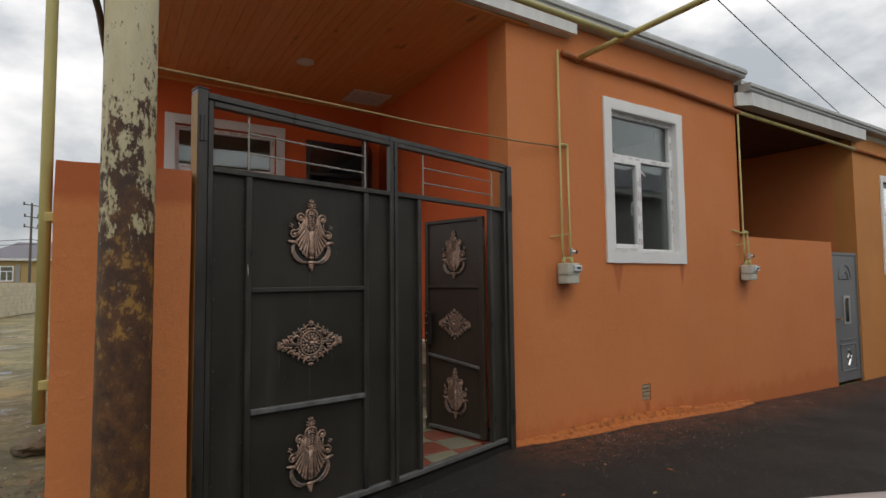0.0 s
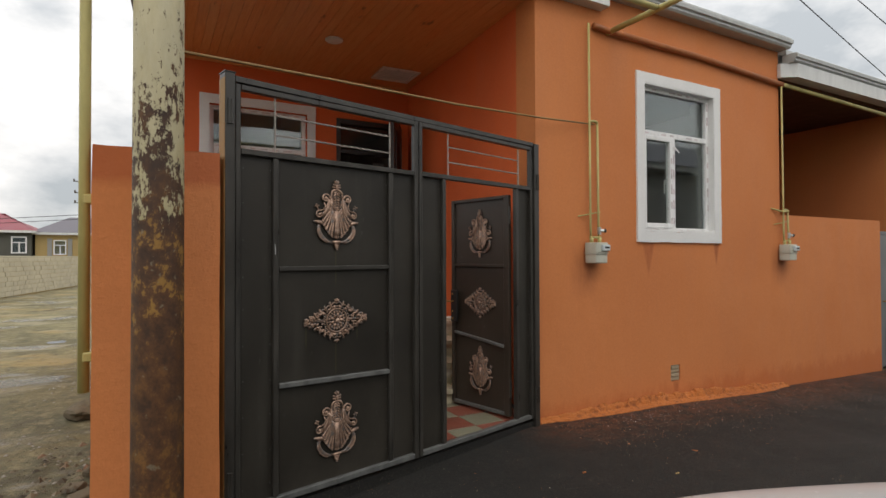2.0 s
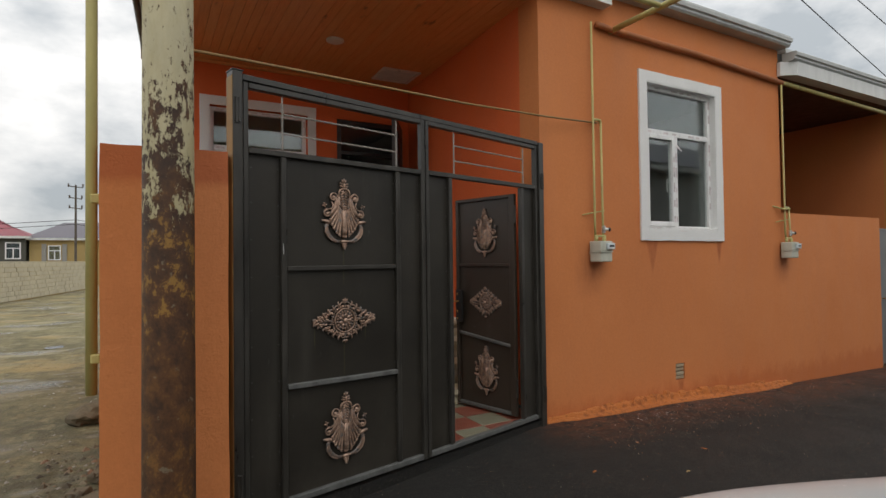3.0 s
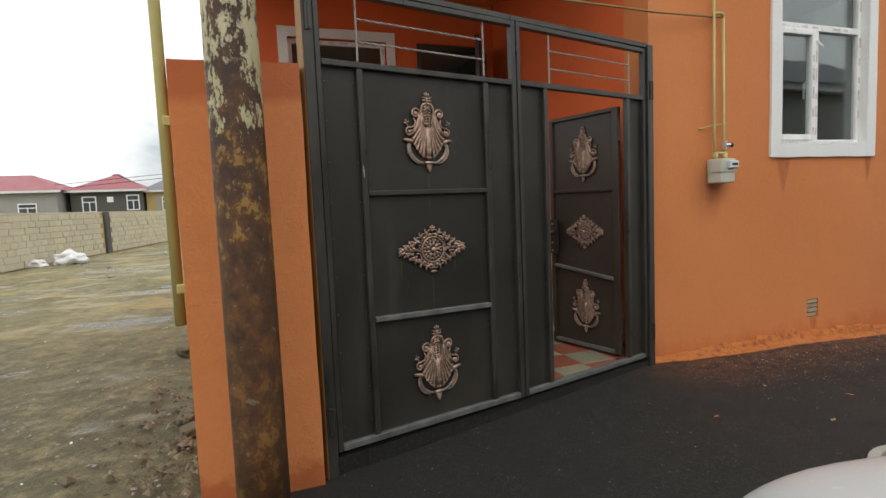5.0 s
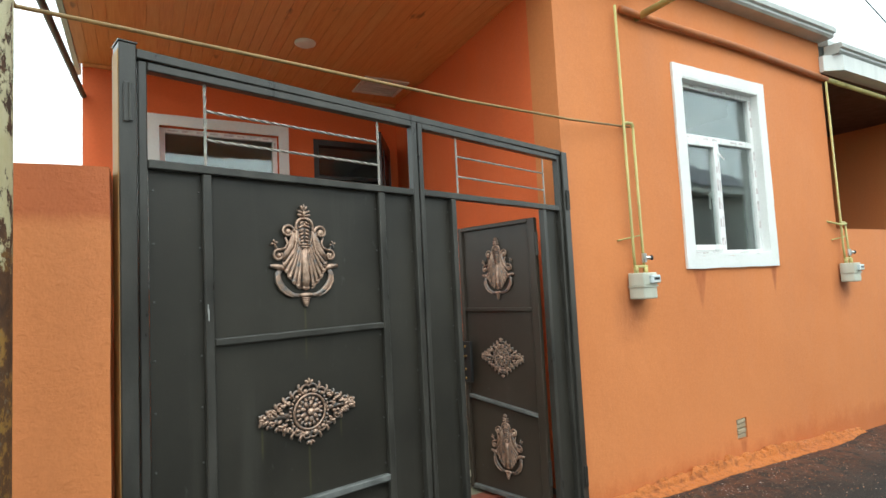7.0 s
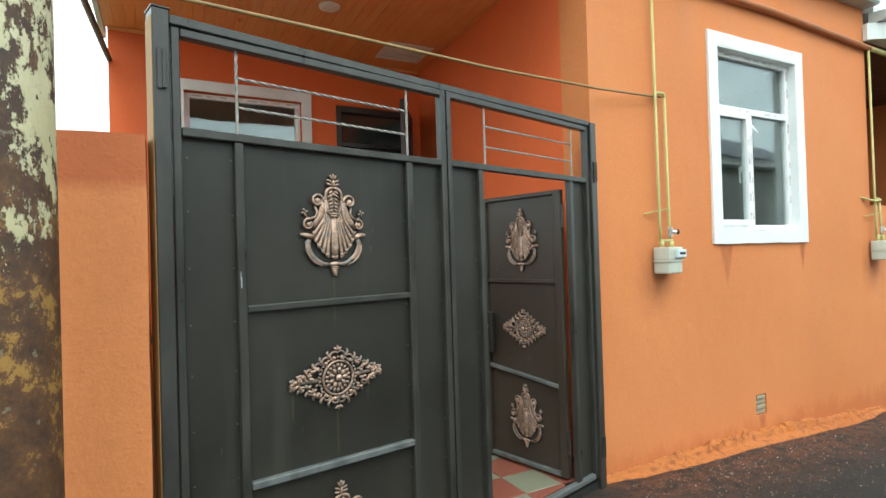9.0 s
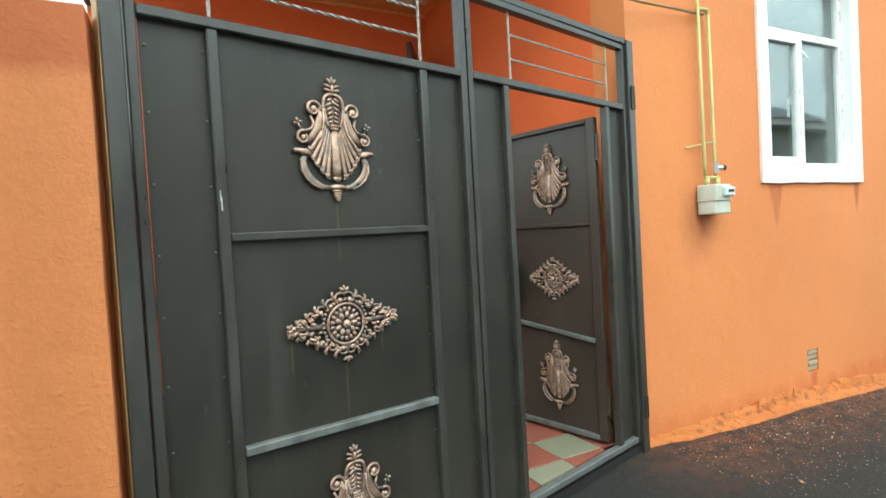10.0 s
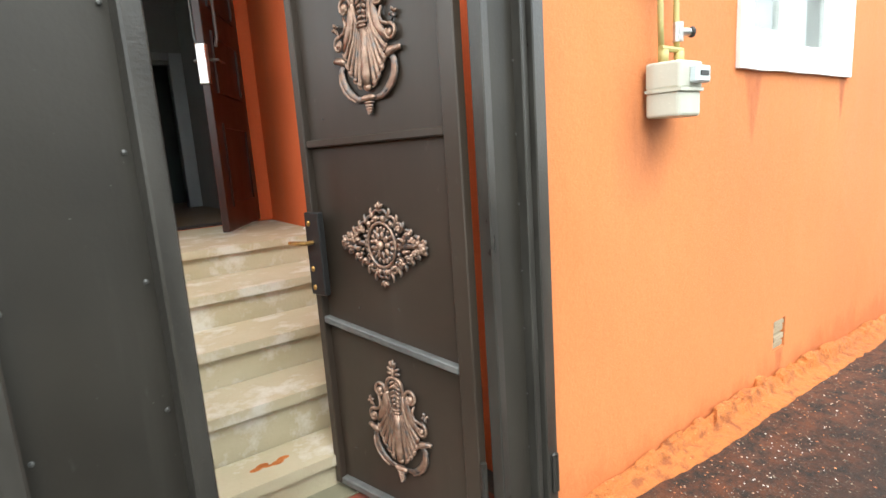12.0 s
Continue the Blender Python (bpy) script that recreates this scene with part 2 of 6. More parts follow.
M["brass"] = paint("tarnished_brass", (0.42, 0.25, 0.08), 0.35, 0.3, 30, 0.9)
M["pvc"] = paint("white_pvc_profile", (0.78, 0.78, 0.77), 0.28, 0.05)
M["film"] = paint("grey_pink_protective_film", (0.56, 0.49, 0.49), 0.4, 0.35, 26, streak=False)
M["gutter"] = paint("pale_grey_roof_sheet", (0.46, 0.48, 0.46), 0.4, 0.12)
M["fascia"] = paint("light_grey_fascia_board", (0.62, 0.63, 0.61), 0.45, 0.12)
M["pipe_yellow"] = paint("dull_yellow_gas_pipe_paint", (0.44, 0.385, 0.145), 0.5, 0.25)
M["pipe_orange"] = paint("orange_overpainted_gas_pipe", (0.40, 0.13, 0.04), 0.6, 0.25)
M["pipe_thin"] = paint("brownish_thin_gas_pipe_paint", (0.26, 0.16, 0.06), 0.55, 0.3)
M["pipe_dark"] = paint("dark_weathered_rod", (0.085, 0.07, 0.055), 0.6, 0.3)
M["meter"] = paint("cream_grey_meter_case", (0.50, 0.50, 0.42), 0.4, 0.1)
M["meter_dial"] = paint("pale_blue_meter_register", (0.56, 0.62, 0.64), 0.3, 0.1)
M["black"] = paint("black_plastic", (0.02, 0.02, 0.02), 0.4, 0.2)
M["chrome"] = paint("zinc_plated_fitting", (0.6, 0.6, 0.58), 0.3, 0.15, 20, 0.9)
M["grey_door"] = paint("grey_hammered_door_paint", (0.15, 0.155, 0.16), 0.45, 0.2)
M["brown_door"] = paint("dark_red_brown_door_leaf", (0.027, 0.011, 0.008), 0.35, 0.35)
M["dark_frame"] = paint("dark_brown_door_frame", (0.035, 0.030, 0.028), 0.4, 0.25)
M["white_wood"] = paint("white_lacquered_door_frame", (0.60, 0.62, 0.63), 0.4, 0.08)
M["red_roof"] = paint("dark_red_roof_sheet", (0.27, 0.055, 0.07), 0.5, 0.12, 0.4)
M["grey_roof"] = paint("grey_roof_sheet", (0.13, 0.12, 0.14), 0.5, 0.15, 0.4)
M["car_paint"] = paint("white_car_paint", (0.44, 0.45, 0.45), 0.2, 0.03, 2, 0.0, 0.0)
M["tyre"] = paint("black_tyre_rubber", (0.02, 0.02, 0.02), 0.8, 0.3)
M["wire"] = paint("black_cable", (0.02, 0.02, 0.022), 0.6, 0.2)
M["sack"] = paint("white_plastic_sack", (0.72, 0.72, 0.72), 0.5, 0.1, 10)
M["rust_cover"] = paint("rusty_brown_cast_iron", (0.19, 0.12, 0.07), 0.55, 0.35, 9, streak=False)
M["dark_concrete"] = plaster("dirty_dark_concrete", (0.10, 0.098, 0.09), (0.06, 0.058, 0.052), 2.0)
M["vent_brick"] = plaster("chipped_pale_brick", (0.40, 0.33, 0.23), (0.30, 0.22, 0.13), 1.5)
M["pale_concrete"] = plaster("pale_wet_concrete", (0.36, 0.35, 0.31), (0.27, 0.26, 0.23), 1.6)


def glass(name, tint, rough=0.02):
    m = Mat(name, rough)
    m.color(tint)
    m.b.inputs["Transmission Weight"].default_value = 1.0
    m.b.inputs["IOR"].default_value = 1.5
    m.bump(m.noise(2.5, 1, 0.5), 0.0015)
    return m.m


M["glass"] = glass("window_glass", (0.86, 0.92, 0.91))
M["car_glass"] = glass("car_glass", (0.25, 0.3, 0.3))
M["blue_glass"] = glass("bluish_window_glass", (0.55, 0.66, 0.70))


def wood_planks():
    m = Mat("varnished_pine_planks", 0.42)
    grain = m.noise(14, 6, 0.65, (6, 0.25, 1))
    knots = m.noise(4.5, 3, 0.5, (1.5, 0.5, 1))
    isl = m.island()
    col = m.mix(m.grey(grain, 0.3, 0.72), (0.80, 0.345, 0.115), (0.66, 0.240, 0.072))
    col = m.mix(isl, col, m.mix(0.35, col, (0.76, 0.40, 0.16)))
    col = m.mix(m.grey(knots, 0.70, 0.76, 0.0, 0.6), col, (0.11, 0.035, 0.012))
    m.color(col)
    m.rough(m.grey(grain, 0.3, 0.7, 0.36, 0.5))
    m.bump(grain, 0.0008)
    return m.m


M["planks"] = wood_planks()


def rusty_pole():
    m = Mat("rusting_pole_with_flaking_cream_paint", 0.7)
    x, y, z = m.xyz()
    big = m.noise(5.5, 6, 0.68, (1, 1, 0.75))
    med = m.noise(16, 6, 0.7, (1, 1, 0.8))
    tall = m.noise(9, 6, 0.7, (1, 1, 0.30))
    rust = m.mix(m.grey(med, 0.35, 0.65), (0.044, 0.018, 0.007), (0.130, 0.052, 0.015))
    rust = m.mix(m.grey(m.noise(2.2, 4, 0.6, (1, 1, 0.5)), 0.45, 0.62, 0.0, 0.65), rust, (0.026, 0.013, 0.008))
    # ochre flakes cluster below the paint's edge and near the foot
    zone = m.math("MAXIMUM", band(m, z, 1.22, 1.85, 0.10), m.grey(z, 0.5, 1.0, 0.45, 0.12))
    flake = m.grey(m.noise(16, 6, 0.8, (1, 1, 0.8)), 0.54, 0.59)
    rust = m.mix(m.math("MULTIPLY", m.math("MULTIPLY", flake, zone), 0.8), rust, (0.31, 0.165, 0.032))
    rust = m.mix(m.math("MULTIPLY", m.grey(m.noise(22, 3, 0.6), 0.66, 0.69), 0.6), rust, (0.20, 0.17, 0.115))
    cream = m.mix(m.grey(tall, 0.35, 0.65), (0.60, 0.53, 0.33), (0.45, 0.38, 0.20))
    cream = m.mix(m.grey(m.noise(2.6, 5, 0.65, (1, 1, 0.35)), 0.42, 0.62, 0.0, 0.4), cream, (0.48, 0.47, 0.38))
    high = m.math("SUBTRACT", m.grey(z, 1.52, 1.86, 1.06, 0.56), m.grey(z, 2.05, 2.8, 0.0, 0.26))
    pick = m.math("ADD", m.math("MULTIPLY", m.grey(big, 0.3, 0.7), 0.20), m.math("MULTIPLY", m.grey(tall, 0.3, 0.7), 0.34))
    pick = m.math("ADD", pick, m.math("MULTIPLY", m.grey(m.noise(30, 6, 0.78, (1, 1, 0.55)), 0.3, 0.7), 0.46))
    keep = m.grey(m.math("SUBTRACT", pick, high), -0.015, 0.015)
    m.color(m.mix(keep, rust, cream))
    m.rough(m.grey(keep, 0, 1, 0.62, 0.72))
    m.bump(keep, 0.003)
    m.bump(med, 0.006)
    return m.m


M["pole"] = rusty_pole()


def asphalt():
    m = Mat("fresh_damp_asphalt", 0.75)
    x, y, z = m.xyz()
    agg = m.noise(130, 4, 0.7)
    patch = m.noise(1.3, 5, 0.6)
    dust = m.noise(9, 6, 0.75)
    bits = m.noise(70, 3, 0.6)
    col = m.mix(m.grey(agg, 0.3, 0.72), (0.006, 0.0062, 0.0058), (0.022, 0.022, 0.0195))
    col = m.mix(m.grey(patch, 0.35, 0.7, 0.0, 0.4), col, (0.024, 0.022, 0.019))
    near = m.math("MULTIPLY", band(m, y, 3.45, 4.3, 0.30), m.grey(x, 3.2, 3.9))
    spill = m.math("MULTIPLY", near, m.grey(dust, 0.38, 0.62, 0.0, 0.8))
    col = m.mix(spill, col, (0.145, 0.048, 0.019))
    col = m.mix(m.math("MULTIPLY", m.grey(bits, 0.66, 0.70), m.grey(x, 2.0, 4.0, 0.3, 0.9)), col, (0.17, 0.075, 0.045))
    grit = m.noise(120, 2, 0.5)
    col = m.mix(m.grey(grit, 0.63, 0.70, 0.0, 0.8), col, (0.13, 0.112, 0.09))
    m.color(col)
    m.b.inputs["Specular IOR Level"].default_value = 0.35
    m.rough(m.grey(patch, 0.3, 0.7, 0.66, 0.9))
    m.bump(agg, 0.008)
    m.bump(m.noise(28, 5, 0.7), 0.012)
    return m.m


def mud():
    m = Mat("wet_rutted_earth", 0.85)
    x, y, z = m.xyz()
    big = m.noise(0.35, 5, 0.6)
    long = m.noise(0.9, 6, 0.65, (1, 0.4, 1))
    fine = m.noise(18, 6, 0.7)
    col = m.mix(m.grey(long, 0.35, 0.65), (0.120, 0.103, 0.046), (0.31, 0.268, 0.130))
    col = m.mix(m.grey(big, 0.52, 0.68, 0.0, 0.6), col, (0.33, 0.27, 0.15))
    col = m.mix(m.grey(fine, 0.35, 0.7, 0.0, 0.5), col, (0.070, 0.062, 0.045))
    slab = m.noise(0.75, 5, 0.6, (0.8, 1.5, 1))
    col = m.mix(m.grey(slab, 0.55, 0.62, 0.0, 0.65), col, (0.38, 0.335, 0.225))
    ochre = m.noise(0.5, 4, 0.6, (0.9, 1.3, 2))
    col = m.mix(m.grey(ochre, 0.56, 0.66, 0.0, 0.7), col, (0.37, 0.265, 0.105))
    near = m.math("MULTIPLY", m.grey(y, 6.5, 9.5, 1.0, 0.0), m.grey(m.noise(1.4, 5, 0.65), 0.3, 0.6, 0.55, 1.0))
    col = m.mix(m.math("MULTIPLY", near, 0.78), col, (0.078, 0.074, 0.044))
    clod = m.noise(5.5, 6, 0.75)
    col = m.mix(m.grey(clod, 0.50, 0.66, 0.0, 0.55), col, (0.33, 0.28, 0.155))
    col = m.mix(m.grey(clod, 0.34, 0.46, 0.6, 0.0), col, (0.065, 0.055, 0.036))
    wet = m.grey(m.noise(0.55, 4, 0.6, (0.8, 1.4, 1)), 0.57, 0.63)
    col = m.mix(m.math("MULTIPLY", wet, 0.5), col, (0.085, 0.078, 0.066))
    m.color(col)
    m.rough(m.grey(wet, 0, 1, 0.9, 0.22))
    m.bump(fine, 0.02)
    m.bump(m.noise(3.5, 5, 0.65), 0.05)
    return m.m


def tile_mat(name, a, b):
    m = Mat(name, 0.35)
    n = m.noise(6, 5, 0.65)
    col = m.mix(m.grey(n, 0.3, 0.7), a, b)
    col = m.mix(m.grey(m.rand(), 0, 1, 0.0, 0.25), col, tuple(0.7 * c for c in a))
    m.color(m.mix(m.grey(m.noise(22, 4, 0.6), 0.6, 0.75, 0.0, 0.5), col, (0.34, 0.30, 0.24)))
    m.rough(m.grey(n, 0.3, 0.7, 0.25, 0.5))
    return m.m


def limestone():
    m = Mat("sawn_limestone", 0.9)
    n = m.noise(3.5, 5, 0.65)
    col = m.mix(m.grey(n, 0.3, 0.7), (0.68, 0.61, 0.44), (0.56, 0.49, 0.34))
    col = m.mix(m.grey(m.rand(), 0, 1, 0.0, 0.5), col, (0.42, 0.36, 0.25))
    m.color(m.mix(m.island(), col, m.mix(0.35, col, (0.55, 0.51, 0.41))))
    m.bump(m.noise(24, 5, 0.7), 0.01)
    return m.m


def step_stone():
    m = Mat("unwashed_cream_limestone_step", 0.7)
    n = m.noise(2.2, 5, 0.6, (1, 1, 2))
    smear = m.noise(5, 5, 0.65)
    col = m.mix(m.grey(n, 0.3, 0.7), (0.50, 0.45, 0.32), (0.42, 0.36, 0.23))
    col = m.mix(m.grey(smear, 0.52, 0.64, 0.0, 0.8), col, (0.62, 0.60, 0.53))
    m.color(m.mix(m.grey(m.noise(30, 3, 0.6), 0.7, 0.76, 0.0, 0.5), col, (0.22, 0.17, 0.1)))
    m.bump(smear, 0.006)
    m.bump(m.noise(60, 4, 0.6), 0.002)
    return m.m


M["asphalt"], M["mud"], M["limestone"], M["step"] = asphalt(), mud(), limestone(), step_stone()
M["tile_red"] = tile_mat("red_floor_tile", (0.22, 0.062, 0.040), (0.27, 0.092, 0.060))
M["tile_grey"] = tile_mat("grey_green_floor_tile", (0.20, 0.192, 0.130), (0.25, 0.238, 0.168))
M["lamp_face"] = paint("white_opal_lamp_face", (0.72, 0.70, 0.66), 0.3, 0.05)
M["stone_chip"] = plaster("loose_grey_stones", (0.30, 0.28, 0.24), (0.20, 0.18, 0.15), 1.5)


def crumb_mix():
    m = Mat("mixed_crumbs", 0.85)
    m.color(m.ramp(m.island(), [(0.0, (0.16, 0.14, 0.11)), (0.35, (0.30, 0.26, 0.2)), (0.6, (0.40, 0.14, 0.06)), (0.8, (0.50, 0.22, 0.09)), (1.0, (0.66, 0.60, 0.52))]))
    return m.m


M["chips"] = crumb_mix()


def clods():
    m = Mat("brown_earth_clods", 0.9)
    col = m.ramp(m.island(), [(0.0, (0.055, 0.045, 0.03)), (0.5, (0.13, 0.10, 0.06)), (0.85, (0.21, 0.17, 0.11)), (1.0, (0.24, 0.12, 0.065))])
    m.color(m.mix(m.grey(m.noise(25, 5, 0.7), 0.35, 0.7, 0.0, 0.5), col, (0.05, 0.04, 0.027)))
    m.bump(m.noise(50, 4, 0.7), 0.006)
    return m.m


M["clod"] = clods()
M["floor_in"] = paint("tan_indoor_floor", (0.30, 0.21, 0.12), 0.4, 0.2, 4, streak=False)


def water():
    m = Mat("muddy_water", 0.06)
    m.color((0.10, 0.09, 0.07))
    m.bump(m.noise(6, 2, 0.5), 0.002)
    return m.m


M["water"] = water()


# ---- mesh helpers ----
def mesh_object(name, bm, mat, smooth=False):
    me = bpy.data.meshes.new(name)
    bmesh.ops.recalc_face_normals(bm, faces=bm.faces)
    bm.to_mesh(me)
    bm.free()
    for p in me.polygons:
        p.use_smooth = smooth
    if mat:
        me.materials.append(mat)
    return new(name, me)


def part(name, bm, material, parent, label="", smooth=False):
    ob = mesh_object(name, bm, material, smooth)
    ob.parent = parent
    if label:
        tagged(ob, label)
    return ob


def shared(name, me, parent, m=None):
    ob = new(name, me)
    ob.parent = parent
    if m is not None:
        ob.matrix_basis = m
    return ob


def thing(name, m, label, category, group=""):
    e = new(name)
    e.empty_display_size = 0.1
    e.matrix_basis = m
    return tagged(e, label, category, group)


def structure(name, bm, mat, label, category):
    return tagged(mesh_object(name, bm, mat), label, category, kind="structure")


def box(bm, x0, x1, y0, y1, z0, z1, bevel=0.0):
    vs = [bm.verts.new((x, y, z)) for x in (x0, x1) for y in (y0, y1) for z in (z0, z1)]
    fs = [bm.faces.new([vs[i] for i in f]) for f in ((0, 1, 3, 2), (4, 6, 7, 5), (0, 4, 5, 1), (2, 3, 7, 6), (0, 2, 6, 4), (1, 5, 7, 3))]
    if bevel:
        es = list({e for f in fs for e in f.edges})
        bmesh.ops.bevel(bm, geom=es, offset=bevel, segments=1, affect="EDGES", profile=0.5)
    return bm


def boxes(*dims, bevel=0.0):
    bm = bmesh.new()
    for d in dims:
        box(bm, *d)
    if bevel:
        bmesh.ops.bevel(bm, geom=list(bm.edges), offset=bevel, segments=1, affect="EDGES", profile=0.5)
    return bm


def tube(bm, pts, r, n=10, caps=True, squash=1.0):
    """A swept round bar; r may be a list. squash flattens it along y."""
    pts = [Vector(p) for p in pts]
    rs = r if isinstance(r, (list, tuple)) else [r] * len(pts)
    rings = []
    up = None
    for i, p in enumerate(pts):
        d = (pts[min(i + 1, len(pts) - 1)] - pts[max(i - 1, 0)]).normalized()
        if up is None or abs(up.dot(d)) > 0.95:
            up = Vector((0, 1, 0)) if abs(d.y) < 0.9 else Vector((1, 0, 0))
        a = d.cross(up).normalized()
        b = a.cross(d).normalized()
        up = b
        rings.append([bm.verts.new(p + rs[i] * (math.cos(k * math.tau / n) * a + squash * math.sin(k * math.tau / n) * b)) for k in range(n)])
    for q, s in zip(rings, rings[1:]):
        for k in range(n):
            bm.faces.new((q[k], q[(k + 1) % n], s[(k + 1) % n], s[k]))
    if caps:
        bm.faces.new(rings[0][::-1])
        bm.faces.new(rings[-1])
    return bm


def prism(bm, poly, z0, z1):
    lo = [bm.verts.new((x, y, z0)) for x, y in poly]
    hi = [bm.verts.new((x, y, z1)) for x, y in poly]
    bm.faces.new(lo[::-1])
    bm.faces.new(hi)
    for i in range(len(poly)):
        j = (i + 1) % len(poly)
        bm.faces.new((lo[i], lo[j], hi[j], hi[i]))
    return bm


def blob(bm, c, rx, ry, rz, seg=8, rings=5, turn=0.0):
    """An ellipsoid, turned in the x-z plane."""
    m = Matrix.Translation(c) @ Matrix.Rotation(turn, 4, "Y") @ Matrix.Diagonal((rx, ry, rz, 1))
    bmesh.ops.create_uvsphere(bm, u_segments=seg, v_segments=rings, radius=1, matrix=m)


def wall(name, x0, x1, y0, y1, z0, z1, holes, mat, label, category="wall", along="x"):
    """A wall slab with openings right through it, its faces split at the openings."""
    bm = bmesh.new()
    us = sorted({x0, x1, *(h[0] for h in holes), *(h[1] for h in holes)})
    zs = sorted({z0, z1, *(h[2] for h in holes), *(h[3] for h in holes)})

    def solid(i, j):
        if not (0 <= i < len(us) - 1 and 0 <= j < len(zs) - 1):
            return False
        u, z = (us[i] + us[i + 1]) / 2, (zs[j] + zs[j + 1]) / 2
        return not any(h[0] < u < h[1] and h[2] < z < h[3] for h in holes)

    def v(u, y, z):
        return (u, y, z) if along == "x" else (y, u, z)

    def quad(*p):
        bm.faces.new([bm.verts.new(v(*q)) for q in p])

    for i in range(len(us) - 1):
        for j in range(len(zs) - 1):
            if not solid(i, j):
                continue
            a, b, c, d = us[i], us[i + 1], zs[j], zs[j + 1]
            quad((a, y0, c), (b, y0, c), (b, y0, d), (a, y0, d))
            quad((a, y1, c), (a, y1, d), (b, y1, d), (b, y1, c))
            for di, dj, p in ((-1, 0, ((a, y0, c), (a, y0, d), (a, y1, d), (a, y1, c))), (1, 0, ((b, y0, c), (b, y1, c), (b, y1, d), (b, y0, d))),
                              (0, -1, ((a, y0, c), (a, y1, c), (b, y1, c), (b, y0, c))), (0, 1, ((a, y0, d), (b, y0, d), (b, y1, d), (a, y1, d)))):
                if not solid(i + di, j + dj):
                    quad(*p)
    bmesh.ops.remove_doubles(bm, verts=bm.verts, dist=1e-5)
    return structure(name, bm, mat, label, category)


def ease(x, pts):
    """Piecewise linear."""
    for (a, p), (b, q) in zip(pts, pts[1:]):
        if x <= b:
            return p + (q - p) * max(0.0, (x - a)) / (b - a)
    return pts[-1][1]


def level(x):
    """The road's height, which falls gently along the street."""
    return ease(x, [(-6, -0.02), (0.2, -0.055), (1.2, -0.05), (3.4, 0.0), (5.2, -0.005), (7.5, -0.12), (10.4, -0.20), (14, -0.24), (60, -0.3), (500, -0.3)])


# ---- ground ----
def spread(near0, near1, step, far):
    out = list(np.arange(near0, near1 + step / 2, step))
    d = step
    a, b = near0, near1
    while b < far:
        d *= 1.35
        a, b = a - d, b + d
        out = [a] + out + [b]
    return [float(v) for v in out]


def build_ground():
    bm = bmesh.new()
    xs, ys = spread(-8, 9, 0.25, 500), spread(-4, 30, 0.25, 500)
    grid = []
    for x in xs:
        row = []
        for y in ys:
            side = min(1.0, max(0.0, (0.1 - x) / 0.5)) if y > -6 else 0.0
            z = level(x) - 0.03
            z += side * (0.028 + 0.035 * noise.noise((x * 0.6, y * 0.45, 0)) + 0.03 * noise.noise((x * 2.1, y * 1.7, 3)))
            if abs(x) > 30 or abs(y) > 60:
                z = level(max(-6, min(x, 30))) - 0.03
            row.append(bm.verts.new((x, y, z)))
        grid.append(row)
    for a, b in zip(grid, grid[1:]):
        for i in range(len(ys) - 1):
            bm.faces.new((a[i], b[i], b[i + 1], a[i + 1]))
    ob = structure("ground", bm, M["mud"], "wet rutted brown earth track with shallow puddles", "ground")
    for p in ob.data.polygons:
        p.use_smooth = True


def build_road():
    bm = bmesh.new()
    xs = sorted({*np.round(np.arange(0.2, 14, 0.2), 3), *range(14, 61, 2)})
    ys = [float(v) for v in np.round(np.arange(-4.6, 4.01, 0.2), 3)]
    grid = []
    for x in xs:
        row = []
        for y in ys:
            ex = x
            if x < 0.3:
                ex = 0.42 + 0.10 * noise.noise((0, y * 1.4, 0)) + 0.06 * noise.noise((4, y * 5, 0)) - (0.16 if y > 3 else 0)
            z = level(ex) + 0.004 * noise.noise((x * 1.3, y * 1.3, 2)) - (0.028 if x < 0.3 else 0.0)
            row.append(bm.verts.new((ex, y, z)))
        grid.append(row)
    for a, b in zip(grid, grid[1:]):
        for i in range(len(ys) - 1):
            bm.faces.new((a[i], b[i], b[i + 1], a[i + 1]))
    ob = structure("road", bm, M["asphalt"], "fresh dark damp asphalt lane with orange grit by the wall", "road")
    for p in ob.data.polygons:
        p.use_smooth = True


build_ground()
build_road()

# ---- the orange house ----
FY, X0, X1 = 4.03, 3.64, 7.65
RY = 7.25
TOP = 4.06
LAND = 0.975
wall("wall_front", X0, X1, FY, FY + 0.3, -0.5, 4.25, [(5.10, 6.29, 1.83, 3.445), (5.512, 5.665, 0.172, 0.352)], M["orange"], "orange painted street wall with water stains below its window")
bm = bmesh.new()
prism(bm, [(X0, FY + 0.3), (X0 + 0.30, FY + 0.3), (4.1, RY), (3.80, RY)], -0.3, 4.2)
structure("wall_porch_side", bm, M["orange_yard"], "orange painted side wall of the roofed yard, reddened for bounced light", "wall")
wall("wall_rear", 0.40, 4.1, RY, RY + 0.3, -0.3, 4.2, [(1.07, 2.29, 1.905, 3.505), (2.70, 3.68, LAND, LAND + 2.545)], M["orange_yard"], "orange rear wall of the roofed yard, reddened for bounced light")
wall("wall_house_left", RY + 0.3, 11.5, 0.40, 0.65, -0.3, 4.2, [], M["orange_plain"], "orange outer side wall of the house", along="y")
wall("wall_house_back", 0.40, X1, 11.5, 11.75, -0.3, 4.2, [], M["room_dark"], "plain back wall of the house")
wall("wall_house_right", FY + 0.3, 11.5, X1 - 0.3, X1, -0.5, 4.2, [], M["orange_plain"], "orange party wall beside the neighbouring yard", along="y")

